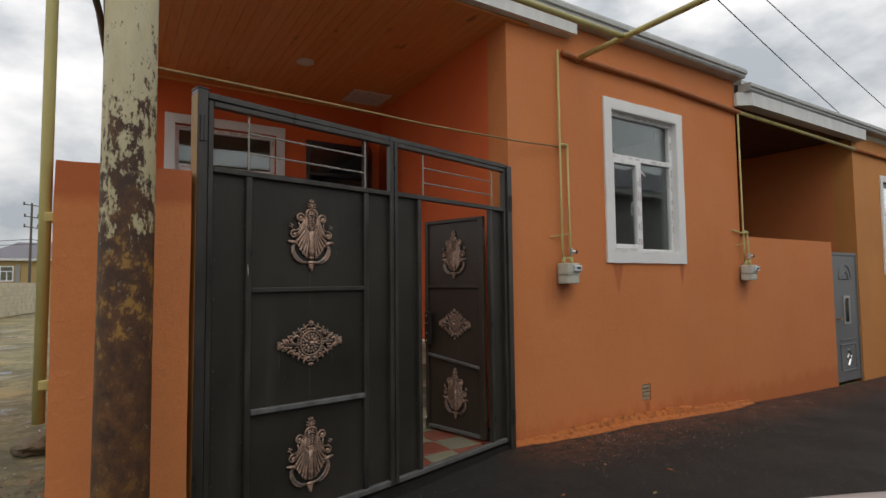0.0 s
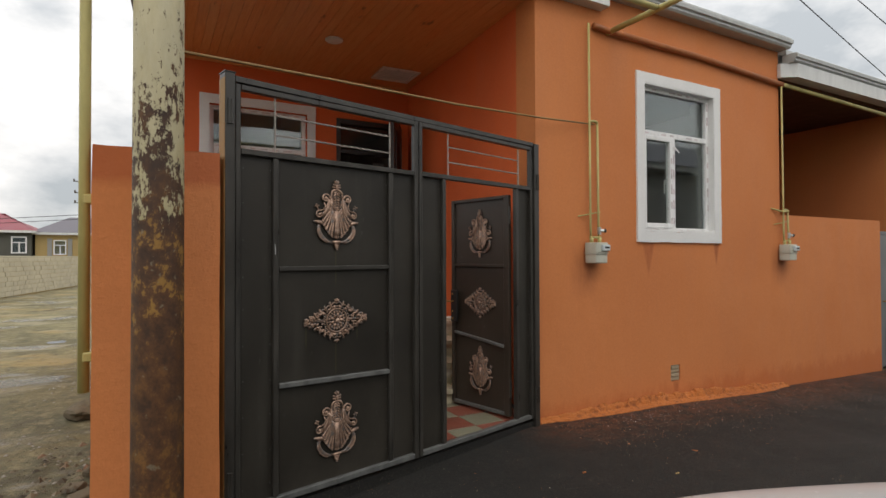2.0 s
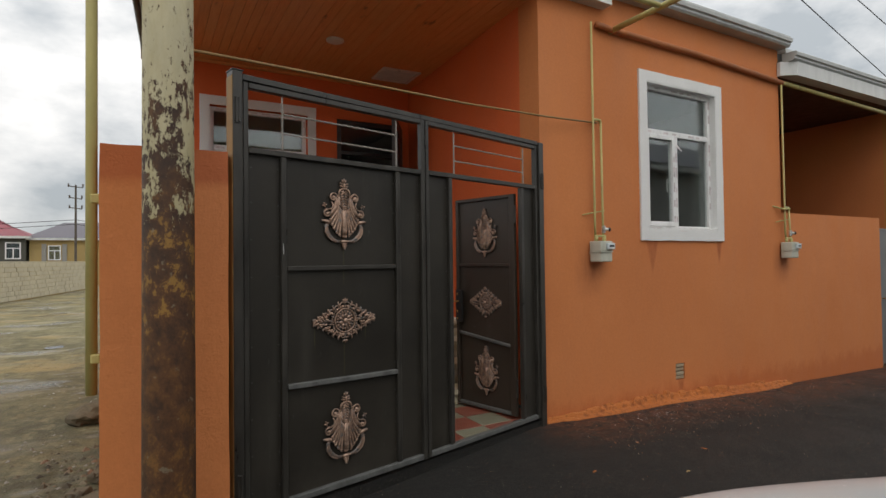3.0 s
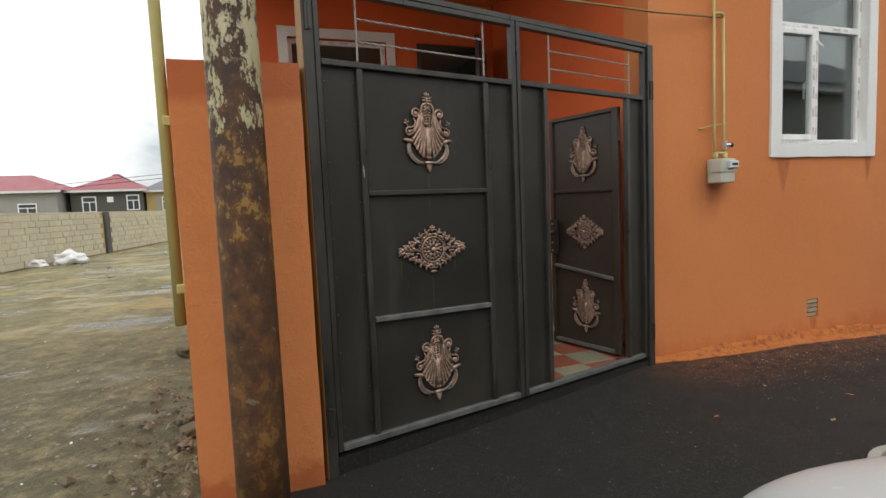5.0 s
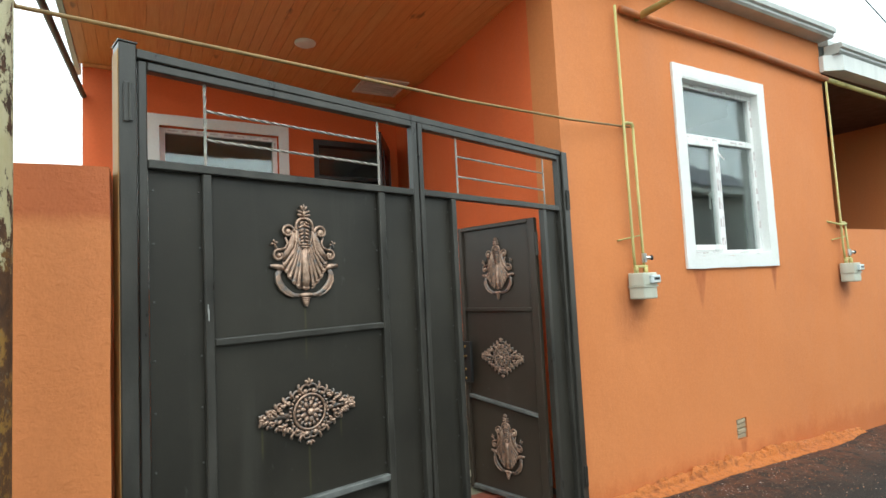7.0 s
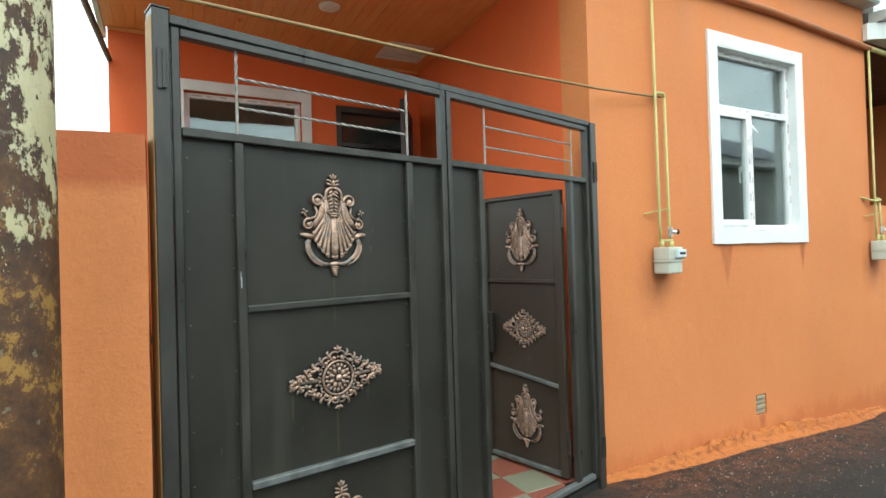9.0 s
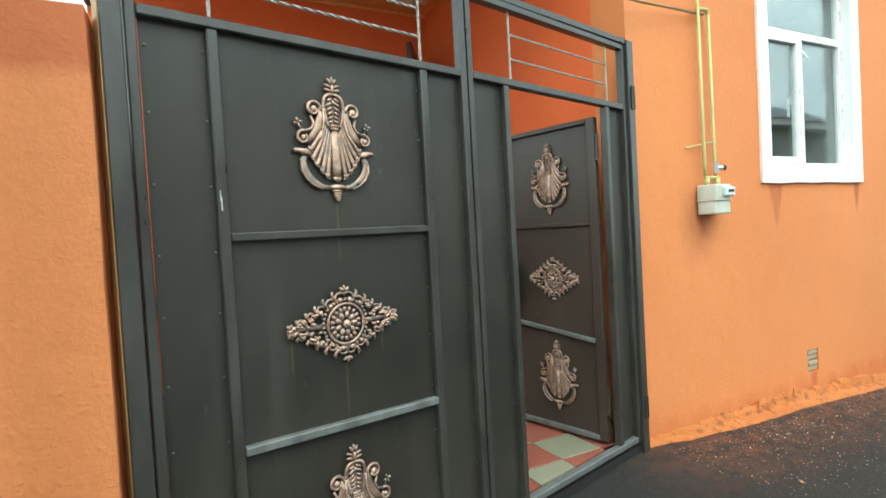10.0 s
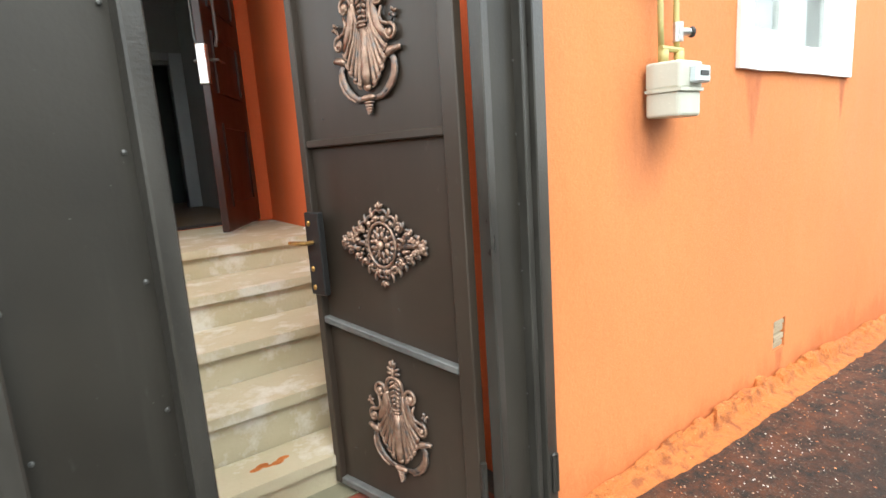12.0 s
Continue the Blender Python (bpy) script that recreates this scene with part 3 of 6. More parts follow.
# porch ceiling of narrow boards, each with its own bevelled edges
bm = bmesh.new()
x = 0.37
rng = random.Random(3)
while x < 3.86:
    box(bm, x, min(x + 0.092, 3.9), 3.98, RY + 0.02, TOP + rng.uniform(0, 0.002), TOP + 0.02)
    x += 0.096
box(bm, 0.37, 3.9, 3.98, RY + 0.02, TOP + 0.012, TOP + 0.12)
structure("ceiling", bm, M["planks"], "varnished pine board ceiling over the yard", "ceiling")
structure("ceiling_edge_trim", boxes((0.325, 0.368, 3.9, RY + 0.3, TOP - 0.015, TOP + 0.16)), M["gutter"], "pale grey metal edge along the roof side", "trim")
structure("ceiling_cornice", boxes((0.40, 3.79, RY - 0.03, RY - 0.002, TOP - 0.035, TOP - 0.002)), M["planks"], "narrow pine cornice strip", "trim")

# roof
bm = bmesh.new()
for pts in ([(0.33, 3.86, 4.32), (7.66, 3.86, 4.32), (7.66, 11.9, 5.9), (0.33, 11.9, 5.9)],):
    lo = [bm.verts.new(p) for p in pts]
    hi = [bm.verts.new((p[0], p[1], p[2] + 0.04)) for p in pts]
    bm.faces.new(lo[::-1])
    bm.faces.new(hi)
    for i in range(4):
        j = (i + 1) % 4
        bm.faces.new((lo[i], lo[j], hi[j], hi[i]))
structure("roof", bm, M["gutter"], "pale grey sheet metal roof", "roof")
bm = bmesh.new()
prism(bm, [(4.49, 3.90), (4.49, 4.03), (0.33, 4.03), (0.33, 3.90)], 4.085, 4.27)
structure("fascia_porch", bm, M["fascia"], "light grey fascia board over the yard opening", "trim")


def eave(name, x0, x1, y, z, label):
    """A rolled metal gutter edge: a lip, a throat and a drip."""
    bm = bmesh.new()
    prof = [(0.16, 0.0), (0.02, 0.0), (0.0, 0.02), (0.0, 0.045), (-0.025, 0.055), (-0.03, 0.095), (-0.015, 0.11), (0.16, 0.12)]
    a = [bm.verts.new((x0, y + p, z + q)) for p, q in prof]
    b = [bm.verts.new((x1, y + p, z + q)) for p, q in prof]
    for i in range(len(prof)):
        j = (i + 1) % len(prof)
        bm.faces.new((a[i], a[j], b[j], b[i]))
    bm.faces.new(a[::-1])
    bm.faces.new(b)
    structure(name, bm, M["gutter"], label, "gutter")


eave("eave_front", 0.33, 7.67, 3.87, 4.235, "pale grey metal eave edge of the orange house")

# crumbling footing: a broken crust against the wall, then a smooth smear down to the road
bm = bmesh.new()
rows = []
n, k = 320, 16
for i in range(n + 1):
    x = 3.60 + 4.1 * i / n
    t = min(1.0, (x - 3.52) / 1.1) * min(1.0, max(0.25, (7.80 - x) / 0.9))
    wide = 0.035 + 0.135 * t + 0.030 * noise.noise((x * 3.1, 3, 0)) + 0.012 * noise.noise((x * 13, 4, 0))
    edge = 0.46 + 0.16 * noise.noise((x * 2.3, 0, 0)) + 0.10 * noise.noise((x * 9, 1, 0))
    top = 0.042 + 0.026 * noise.noise((x * 1.7, 6, 0)) + 0.020 * noise.noise((x * 7.3, 9, 0))
    zz = level(x)
    row = [bm.verts.new((x, FY + 0.004, zz - 0.1))]
    for j in range(k + 1):
        s = j / k
        p = -wide * s
        crust = min(1.0, max(0.0, (edge - s) / 0.06))
        rock = 0.015 * noise.noise((x * 11, s * 4, 2)) + 0.008 * noise.noise((x * 29, s * 9, 5))
        chunk = 0.012 * (1 if noise.noise((x * 5.5, s * 2.2, 8)) > 0 else -1)
        gap = -0.045 * t * max(0.0, 1 - s / 0.10) * (1 if noise.noise((x * 2.9, 12, 0)) > -0.25 else 0)
        z = zz + 0.004 + 0.034 * (1 - s) + t * crust * (top + rock + chunk) + gap + (1 - crust) * 0.005 * noise.noise((x * 16, s * 5, 1))
        row.append(bm.verts.new((x + 0.004 * noise.noise((x * 40, s * 7, 0)), FY + p, z)))
    row.append(bm.verts.new((x, FY - wide - 0.02, zz - 0.05)))
    rows.append(row)
for a, c in zip(rows, rows[1:]):
    for i in range(len(a) - 1):
        bm.faces.new((a[i], c[i], c[i + 1], a[i + 1]))
structure("wall_footing", bm, M["ledge"], "crumbling orange splashed concrete footing along the wall", "footing")

# pillar and fence at the side of the yard
bm = bmesh.new()
box(bm, 0.185, 0.787, 3.24, 3.55, -0.4, 2.15)
bmesh.ops.subdivide_edges(bm, edges=list(bm.edges), cuts=9, use_grid_fill=True)
for v in bm.verts:
    w = noise.noise(v.co * 3.0) * 0.006
    v.co += Vector((w, w, 0.012 * noise.noise(v.co * 5) if v.co.z > 2.1 else 0))
structure("pillar", bm, M["orange_pillar"], "orange rough-rendered gate pillar with a darker top band", "pillar")
wall("wall_yard_left", 3.55, RY, 0.20, 0.40, -0.4, 2.10, [], M["orange_pillar"], "orange rendered side fence of the yard", along="y")


# ---- windows ----
def casement(name, m, w, h, label):
    """A white plastic window: transom light over a side-hung sash and a fixed light, at the opening's lower left corner."""
    win = thing(name, m, label, "window")
    win["kind"] = "structure"
    f = 0.055
    part("window_frame", boxes((0, f, 0, 0.06, 0, h), (w - f, w, 0, 0.06, 0, h), (f, w - f, 0, 0.06, 0, f), (f, w - f, 0, 0.06, h - f, h), bevel=0.004), M["pvc"], win)
    zt = h * 0.68
    part("transom_bar", boxes((f, w - f, 0, 0.06, zt - 0.03, zt + 0.03), bevel=0.004), M["pvc"], win)
    xm = w * 0.47
    part("mullion", boxes((xm - 0.03, xm + 0.03, 0, 0.06, f, zt - 0.03), bevel=0.004), M["pvc"], win)
    s = 0.052
    a, b, c, d = f - 0.004, xm - 0.026, f - 0.004, zt - 0.026
    sash = part("sash", boxes((a, a + s, -0.018, 0.05, c, d), (b - s, b, -0.018, 0.05, c, d), (a + s, b - s, -0.018, 0.05, c, c + s), (a + s, b - s, -0.018, 0.05, d - s, d), bevel=0.005), M["pvc"], win)
    hb = boxes((b - 0.045, b - 0.020, 0.0505, 0.075, h * 0.34, h * 0.34 + 0.06), (b - 0.042, b - 0.024, 0.075, 0.09, h * 0.34 - 0.10, h * 0.34 + 0.05), bevel=0.003)
    flap = bmesh.new()
    for q in range(5):
        blob(flap, (xm - 0.025 + 0.022 * q, -0.006 - 0.004 * q, zt - 0.105 - 0.018 * q), 0.026 - 0.003 * q, 0.006, 0.020 - 0.003 * q, 8, 5, 0.6)
    part("film_flap", flap, M["pvc"], win, "loose white flap of protective film")
    part("handle", hb, M["pvc"], sash, "white plastic window handle")
    for x0, x1, z0, z1, y in ((f, w - f, zt + 0.03, h - f, 0.03), (a + s, b - s, c + s, d - s, 0.012), (xm + 0.03, w - f, f, zt - 0.03, 0.03)):
        p = part("pane", boxes((x0, x1, y, y + 0.006, z0, z1)), M["glass"], win)
        q = part("inner_pane", boxes((x0, x1, y + 0.018, y + 0.023, z0, z1)), M["glass"], win)
        p.visible_shadow = q.visible_shadow = False
    r = random.Random(len(name) * 7 + int(h * 100))
    strips = bmesh.new()
    for z in np.arange(0.1, h - 0.1, 0.17):
        if r.random() < 0.75:
            box(strips, w - 0.040, w - 0.018, -0.003, 0.0, z, z + r.uniform(0.05, 0.12))
        if z < zt - 0.1 and r.random() < 0.8:
            box(strips, xm - 0.012, xm + 0.012, -0.003, 0.0, z, z + r.uniform(0.05, 0.12))
            box(strips, b - 0.042, b - 0.022, -0.021, -0.018, z, z + r.uniform(0.05, 0.12))
    for x in np.arange(0.08, w - 0.15, 0.14):
        for z in (zt, h - 0.028, 0.028):
            if r.random() < 0.75:
                box(strips, x, x + r.uniform(0.05, 0.11), -0.003, 0.0, z - 0.008, z + 0.008)
    part("protective_film", strips, M["film"], win, "torn strips of protective film on the frame")
    return win


def trim_frame(name, m, w, h, t, label):
    """A painted render band round an opening, with a slightly uneven edge."""
    bm = bmesh.new()
    for x0, x1, z0, z1 in ((-t, 0, -t, h + t), (w, w + t, -t, h + t), (0, w, h, h + t), (0, w, -t, 0)):
        box(bm, x0, x1, -0.022, 0.0, z0, z1)
    bmesh.ops.subdivide_edges(bm, edges=[e for e in bm.edges if e.calc_length() > 0.5], cuts=12, use_grid_fill=True)
    for v in bm.verts:
        k = noise.noise(v.co * 4.0) * 0.006
        v.co.x += k
        v.co.z += noise.noise(v.co * 4.5 + Vector((5, 1, 2))) * 0.006
    ob = structure(name, bm, M["white_paint"], label, "window trim")
    ob.matrix_basis = m
    return ob


trim_frame("trim_window_front", pose(5.10, FY - 0.001, 1.83), 1.19, 1.615, 0.113, "white painted band round the street window")
casement("window_1", pose(5.10, FY + 0.055, 1.83), 1.19, 1.615, "white plastic street window with film strips left on")
structure("reveal_window_inner", boxes((5.1005, 5.115, FY + 0.12, FY + 0.298, 1.8305, 3.4445), (6.275, 6.2895, FY + 0.12, FY + 0.298, 1.8305, 3.4445), (5.115, 6.275, FY + 0.12, FY + 0.298, 3.43, 3.4445), (5.115, 6.275, FY + 0.12, FY + 0.298, 1.8305, 1.845)), M["room_dark"], "inner window reveal, coloured dark for indoor shade", "window reveal")
structure("reveal_window_front", boxes((5.1005, 5.112, FY - 0.0205, FY + 0.054, 1.8305, 3.4445), (6.278, 6.2895, FY - 0.0205, FY + 0.054, 1.8305, 3.4445), (5.112, 6.278, FY - 0.0205, FY + 0.054, 3.433, 3.4445)), M["white_paint"], "white painted window reveal", "window reveal")
bm = bmesh.new()
for i in range(16):
    xx = 5.115 + 1.16 * i / 16
    box(bm, xx, xx + 0.0722, FY - 0.02, FY + 0.05, 1.8305, 1.845 + 0.02 * (0.5 + noise.noise((xx * 7, 0, 0))))
structure("sill_plaster", bm, M["white_paint"], "rough white plaster bedding on the window sill", "window sill")
trim_frame("trim_window_rear", pose(1.07, RY - 0.001, 1.905), 1.22, 1.60, 0.115, "white painted band round the yard window")
casement("window_2", pose(1.07, RY + 0.07, 1.905), 1.22, 1.60, "white plastic yard window with film strips left on")

# rooms behind the openings; the street room's shade is put into its colour
wall("wall_room_front_back", 4.15, X1 - 0.3, 6.9, 7.0, 0.3, 3.6, [], M["room_dark"], "indoor wall of the street room, coloured dark for shade")
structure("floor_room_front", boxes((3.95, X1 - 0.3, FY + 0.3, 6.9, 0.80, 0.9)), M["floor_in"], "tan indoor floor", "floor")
structure("ceiling_room_front", boxes((3.95, X1 - 0.3, FY + 0.3, 6.9, 3.62, 3.7)), M["room_dark"], "indoor ceiling, coloured dark for shade", "ceiling")
wall("wall_room_front_right", FY + 0.31, 6.9, 7.24, 7.28, 0.3, 3.6, [], M["room_dark"], "indoor side wall beyond the window, coloured dark for shade", along="y")
wall("wall_room_front_side", FY + 0.31, 6.9, 4.10, 4.15, 0.3, 3.6, [], M["room_dark"], "indoor side wall, coloured dark for shade", along="y")
structure("floor_hall", boxes((0.65, 7.3, RY + 0.0, 11.5, LAND - 0.1, LAND - 0.004)), M["floor_in"], "tan indoor floor of the hall", "floor")
structure("ceiling_hall", boxes((0.65, 7.3, RY + 0.3, 11.5, 3.6, 3.7)), M["room"], "grey indoor ceiling of the hall", "ceiling")
wall("wall_hall_right", RY + 0.3, 10.1, 3.86, 3.96, LAND, 3.6, [(7.62, 8.35, LAND, 3.0)], M["room"], "grey indoor wall of the hall", along="y")
wall("wall_hall_end", 0.65, 7.3, 10.1, 10.2, LAND, 3.6, [(2.95, 3.70, LAND, 2.70)], M["room"], "grey end wall of the hall")
fr = thing("door_frame", pose(2.95, 10.09, LAND), "white lacquered frame of an open indoor doorway", "door frame")
for nm, d in (("jamb", (-0.09, 0.0, -0.03, 0.13, 0, 1.86)), ("jamb", (0.75, 0.90, -0.05, 0.13, 0, 1.86)), ("head", (0.0, 0.75, -0.03, 0.13, 1.775, 1.86))):
    part(nm, boxes(d, bevel=0.006), M["white_wood"], fr)
fr2 = thing("door_frame", pose(3.80, 8.36, LAND), "white lacquered frame in the hall's side wall", "door frame")
for nm, d in (("jamb", (-0.13, 0.055, 0.0, 0.09, 0, 2.16)),):
    part(nm, boxes(d, bevel=0.006), M["white_wood"], fr2)

# entrance door in the rear wall
door = thing("door_1", pose(2.70, RY + 0.02, LAND), "dark red-brown entrance door standing open towards the stairs", "door")
door["kind"] = "structure"
W, Hh = 0.98, 2.545
part("door_frame", boxes((0, 0.07, 0, 0.12, 0, Hh), (W - 0.05, W, 0, 0.12, 0, Hh), (0.07, W - 0.05, 0, 0.12, Hh - 0.07, Hh), (0.07, W - 0.05, 0, 0.12, 2.06, 2.11), (0.07, W - 0.05, 0, 0.12, 0, 0.02), bevel=0.004), M["dark_frame"], door, "dark brown steel door frame")
tp = part("transom_pane", boxes((0.07, W - 0.05, 0.05, 0.056, 2.11, Hh - 0.07)), M["glass"], door)
tp.visible_shadow = False
leafbm = bmesh.new()
box(leafbm, -0.84, 0, -0.05, 0.0, 0.02, 2.48, 0.004)
for z0, z1 in ((0.18, 0.75), (0.95, 1.35), (1.5, 2.3)):
    for q in ((-0.70, -0.12, z0, z0 + 0.03), (-0.70, -0.12, z1 - 0.03, z1), (-0.70, -0.67, z0 + 0.03, z1 - 0.03), (-0.15, -0.12, z0 + 0.03, z1 - 0.03)):
        box(leafbm, q[0], q[1], -0.062, -0.05, q[2], q[3])
        box(leafbm, q[0], q[1], 0.0, 0.012, q[2], q[3])
lf = part("door_leaf", leafbm, M["brown_door"], door, "dark red-brown panelled door leaf")
lf.matrix_basis = pose(W - 0.03, -0.01, 0, 0, 0, 59)
part("lock_plate", boxes((-0.865, -0.81, -0.056, 0.006, 0.99, 1.24), bevel=0.004), M["chrome"], lf, "bright wrapped lock plate")
hb = bmesh.new()
for s in (-1, 1):
    y = -0.05 if s < 0 else 0.0
    tube(hb, [(-0.77, y, 1.15), (-0.77, y + s * 0.05, 1.15), (-0.66, y + s * 0.055, 1.15)], 0.009, 8)
    tube(hb, [(-0.72, y + s * 0.03, 1.24), (-0.72, y + s * 0.045, 1.30), (-0.72, y + s * 0.045, 1.55), (-0.72, y + s * 0.03, 1.60)], 0.012, 8)
part("handle", hb, M["screw"], lf, "dull metal door handle")


# ---- stairs ----
stairs = thing("stairs", pose(0, 0, 0), "unfinished cream limestone stairs up to the entrance door", "stairs")
NOSE = [(4.66, 0.250), (4.88, 0.460), (5.17, 0.640), (5.52, 0.812), (5.98, LAND)]


def xr(y):
    return 3.64 + 0.16 * (y - 4.33) / 2.92 - 0.004


for i, (y, z) in enumerate(NOSE):
    zb = NOSE[i - 1][1] - 0.045 if i else 0.06
    ye = NOSE[i + 1][0] + 0.02 if i < 4 else RY - 0.002
    bm = bmesh.new()
    prism(bm, [(2.38, y + 0.03), (xr(y), y + 0.03), (xr(y + 0.12), y + 0.12), (2.38, y + 0.12)], zb, z - 0.045)
    part("riser", bm, M["step"], stairs)
    bm = bmesh.new()
    pts = [(2.36, y)]
    k = 7
    for j in range(1, k):
        pts.append((2.36 + (xr(y) - 2.36) * j / k, y + 0.006 * noise.noise((j * 1.7, i * 3.1, 0))))
    pts += [(xr(y), y), (xr(ye) - 0.003, ye), (2.36, ye)]
    prism(bm, pts, z - 0.045, z)
    bmesh.ops.bevel(bm, geom=[e for e in bm.edges if abs(e.verts[0].co.z - e.verts[1].co.z) < 1e-4 and e.verts[0].co.z > z - 0.01], offset=0.008, segments=2, affect="EDGES", profile=0.5)
    part("tread", bm, M["step"], stairs)
    if not i:
        continue
    bm = bmesh.new()
    for j in range(6):
        blob(bm, (xr(y) - 0.02, y + 0.02 + 0.05 * j, z + 0.004), 0.035, 0.05, 0.018 + 0.01 * noise.noise((j, i, 4)), 7, 4)
    part("mortar_smear", bm, M["white_paint"], stairs, "whitish mortar smear along the wall")
bm = bmesh.new()
prism(bm, [(2.40, 4.75), (3.6, 4.75), (3.75, RY - 0.01), (2.40, RY - 0.01)], 0.0, 0.09)
part("base", bm, M["step"], stairs)
bm = bmesh.new()
for q in range(5):
    blob(bm, (2.80 + 0.028 * q, 4.775 + 0.012 * math.sin(q * 1.9), 0.2505), 0.026, 0.014 + 0.006 * math.sin(q * 2.3), 0.0012, 9, 4)
part("paint_smear", bm, M["ledge"], stairs, "orange paint smear on the lowest step")

# ---- yard floor of chequered tiles ----
bm = bmesh.new()
prism(bm, [(0.40, 3.30), (3.635, 4.085), (3.638, 4.33), (3.78, RY - 0.004), (0.40, RY - 0.004)], -0.1, 0.084)
structure("floor_yard", bm, M["dark_concrete"], "concrete bed under the yard tiles", "floor")


# ---- the steel gate ----
GATE = pose(0.81, 3.318, 0, 0, 0, 13.74)
gate = thing("steel_gate", GATE, "dark grey steel double gate with copper-brushed castings and an open wicket", "gate")


def rail(x0, x1, z0, z1, y0=-0.032, y1=0.012, tilt=0.0):
    bm = bmesh.new()
    box(bm, x0, x1, y0, y1, z0, z1, 0.004)
    if tilt:
        for v in bm.verts:
            v.co.z += tilt * (v.co.x - x0) / (x1 - x0)
    return bm


post = part("post", rail(-0.006, 0.052, -0.15, 2.632, -0.05, 0.04), M["frame"], gate, "blue-grey square steel gate post")
part("primer_strip", boxes((-0.009, -0.0065, -0.047, 0.037, -0.1, 2.60)), M["primer"], post, "ochre primer left on the post's side")
part("post_cap", boxes((-0.009, 0.055, -0.053, 0.043, 2.633, 2.638)), M["frame"], post)
post2 = part("post", rail(2.812, 2.880, -0.06, 2.612, -0.05, 0.03), M["frame"], gate, "blue-grey steel post against the house wall")
part("top_rail", rail(0.053, 2.811, 2.585, 2.622, -0.04, 0.03), M["frame"], gate)
for p, xx in ((post, 0.016), (post2, 2.842)):
    for z in (2.33, 0.20) if p is post else (2.18, 0.22):
        bm = bmesh.new()
        box(bm, xx - 0.009, xx + 0.009, -0.060, -0.0505, z, z + 0.15, 0.003)
        tube(bm, [(xx + 0.013, -0.058, z + 0.005), (xx + 0.013, -0.058, z + 0.145)], 0.009, 8)
        part("hinge", bm, M["frame"], p)


# castings, built round the middle, facing -y
def curl(bm, cx, cz, r0, r1, a0, turns, thick, n=22, y=-0.012):
    pts, rs = [], []
    for i in range(n + 1):
        t = i / n
        r = r0 + (r1 - r0) * t
        a = a0 + turns * math.tau * t
        pts.append((cx + r * math.cos(a), y - 0.006 * t, cz + r * math.sin(a)))
        rs.append(thick * (1 - 0.35 * t))
    tube(bm, pts, rs, 7)


def arc(bm, p0, p1, p2, r0, r1, n=12, y=-0.010, squash=1.0):
    pts, rs = [], []
    for i in range(n + 1):
        t = i / n
        q = [(1 - t) ** 2 * a + 2 * t * (1 - t) * b + t * t * c for a, b, c in zip(p0, p1, p2)]
        pts.append((q[0], y, q[1]))
        rs.append(r0 + (r1 - r0) * t + 0.5 * (r0 + r1) * 0.25 * math.sin(math.pi * t))
    tube(bm, pts, rs, 7, squash=squash)


def finish_casting(name, bm):
    me = bpy.data.meshes.new(name)
    bmesh.ops.recalc_face_normals(bm, faces=bm.faces)
    bm.to_mesh(me)
    bm.free()
    for p in me.polygons:
        p.use_smooth = True
    me.materials.append(M["copper"])
    return me


def slab(bm, outline, y):
    """A thin raised plate of that outline on the sheet."""
    lo = [bm.verts.new((x, -0.001, z)) for x, z in outline]
    hi = [bm.verts.new((x, y, z)) for x, z in outline]
    bm.faces.new(lo)
    bm.faces.new(hi[::-1])
    for i in range(len(outline)):
        j = (i + 1) % len(outline)
        bm.faces.new((lo[i], hi[i], hi[j], lo[j]))


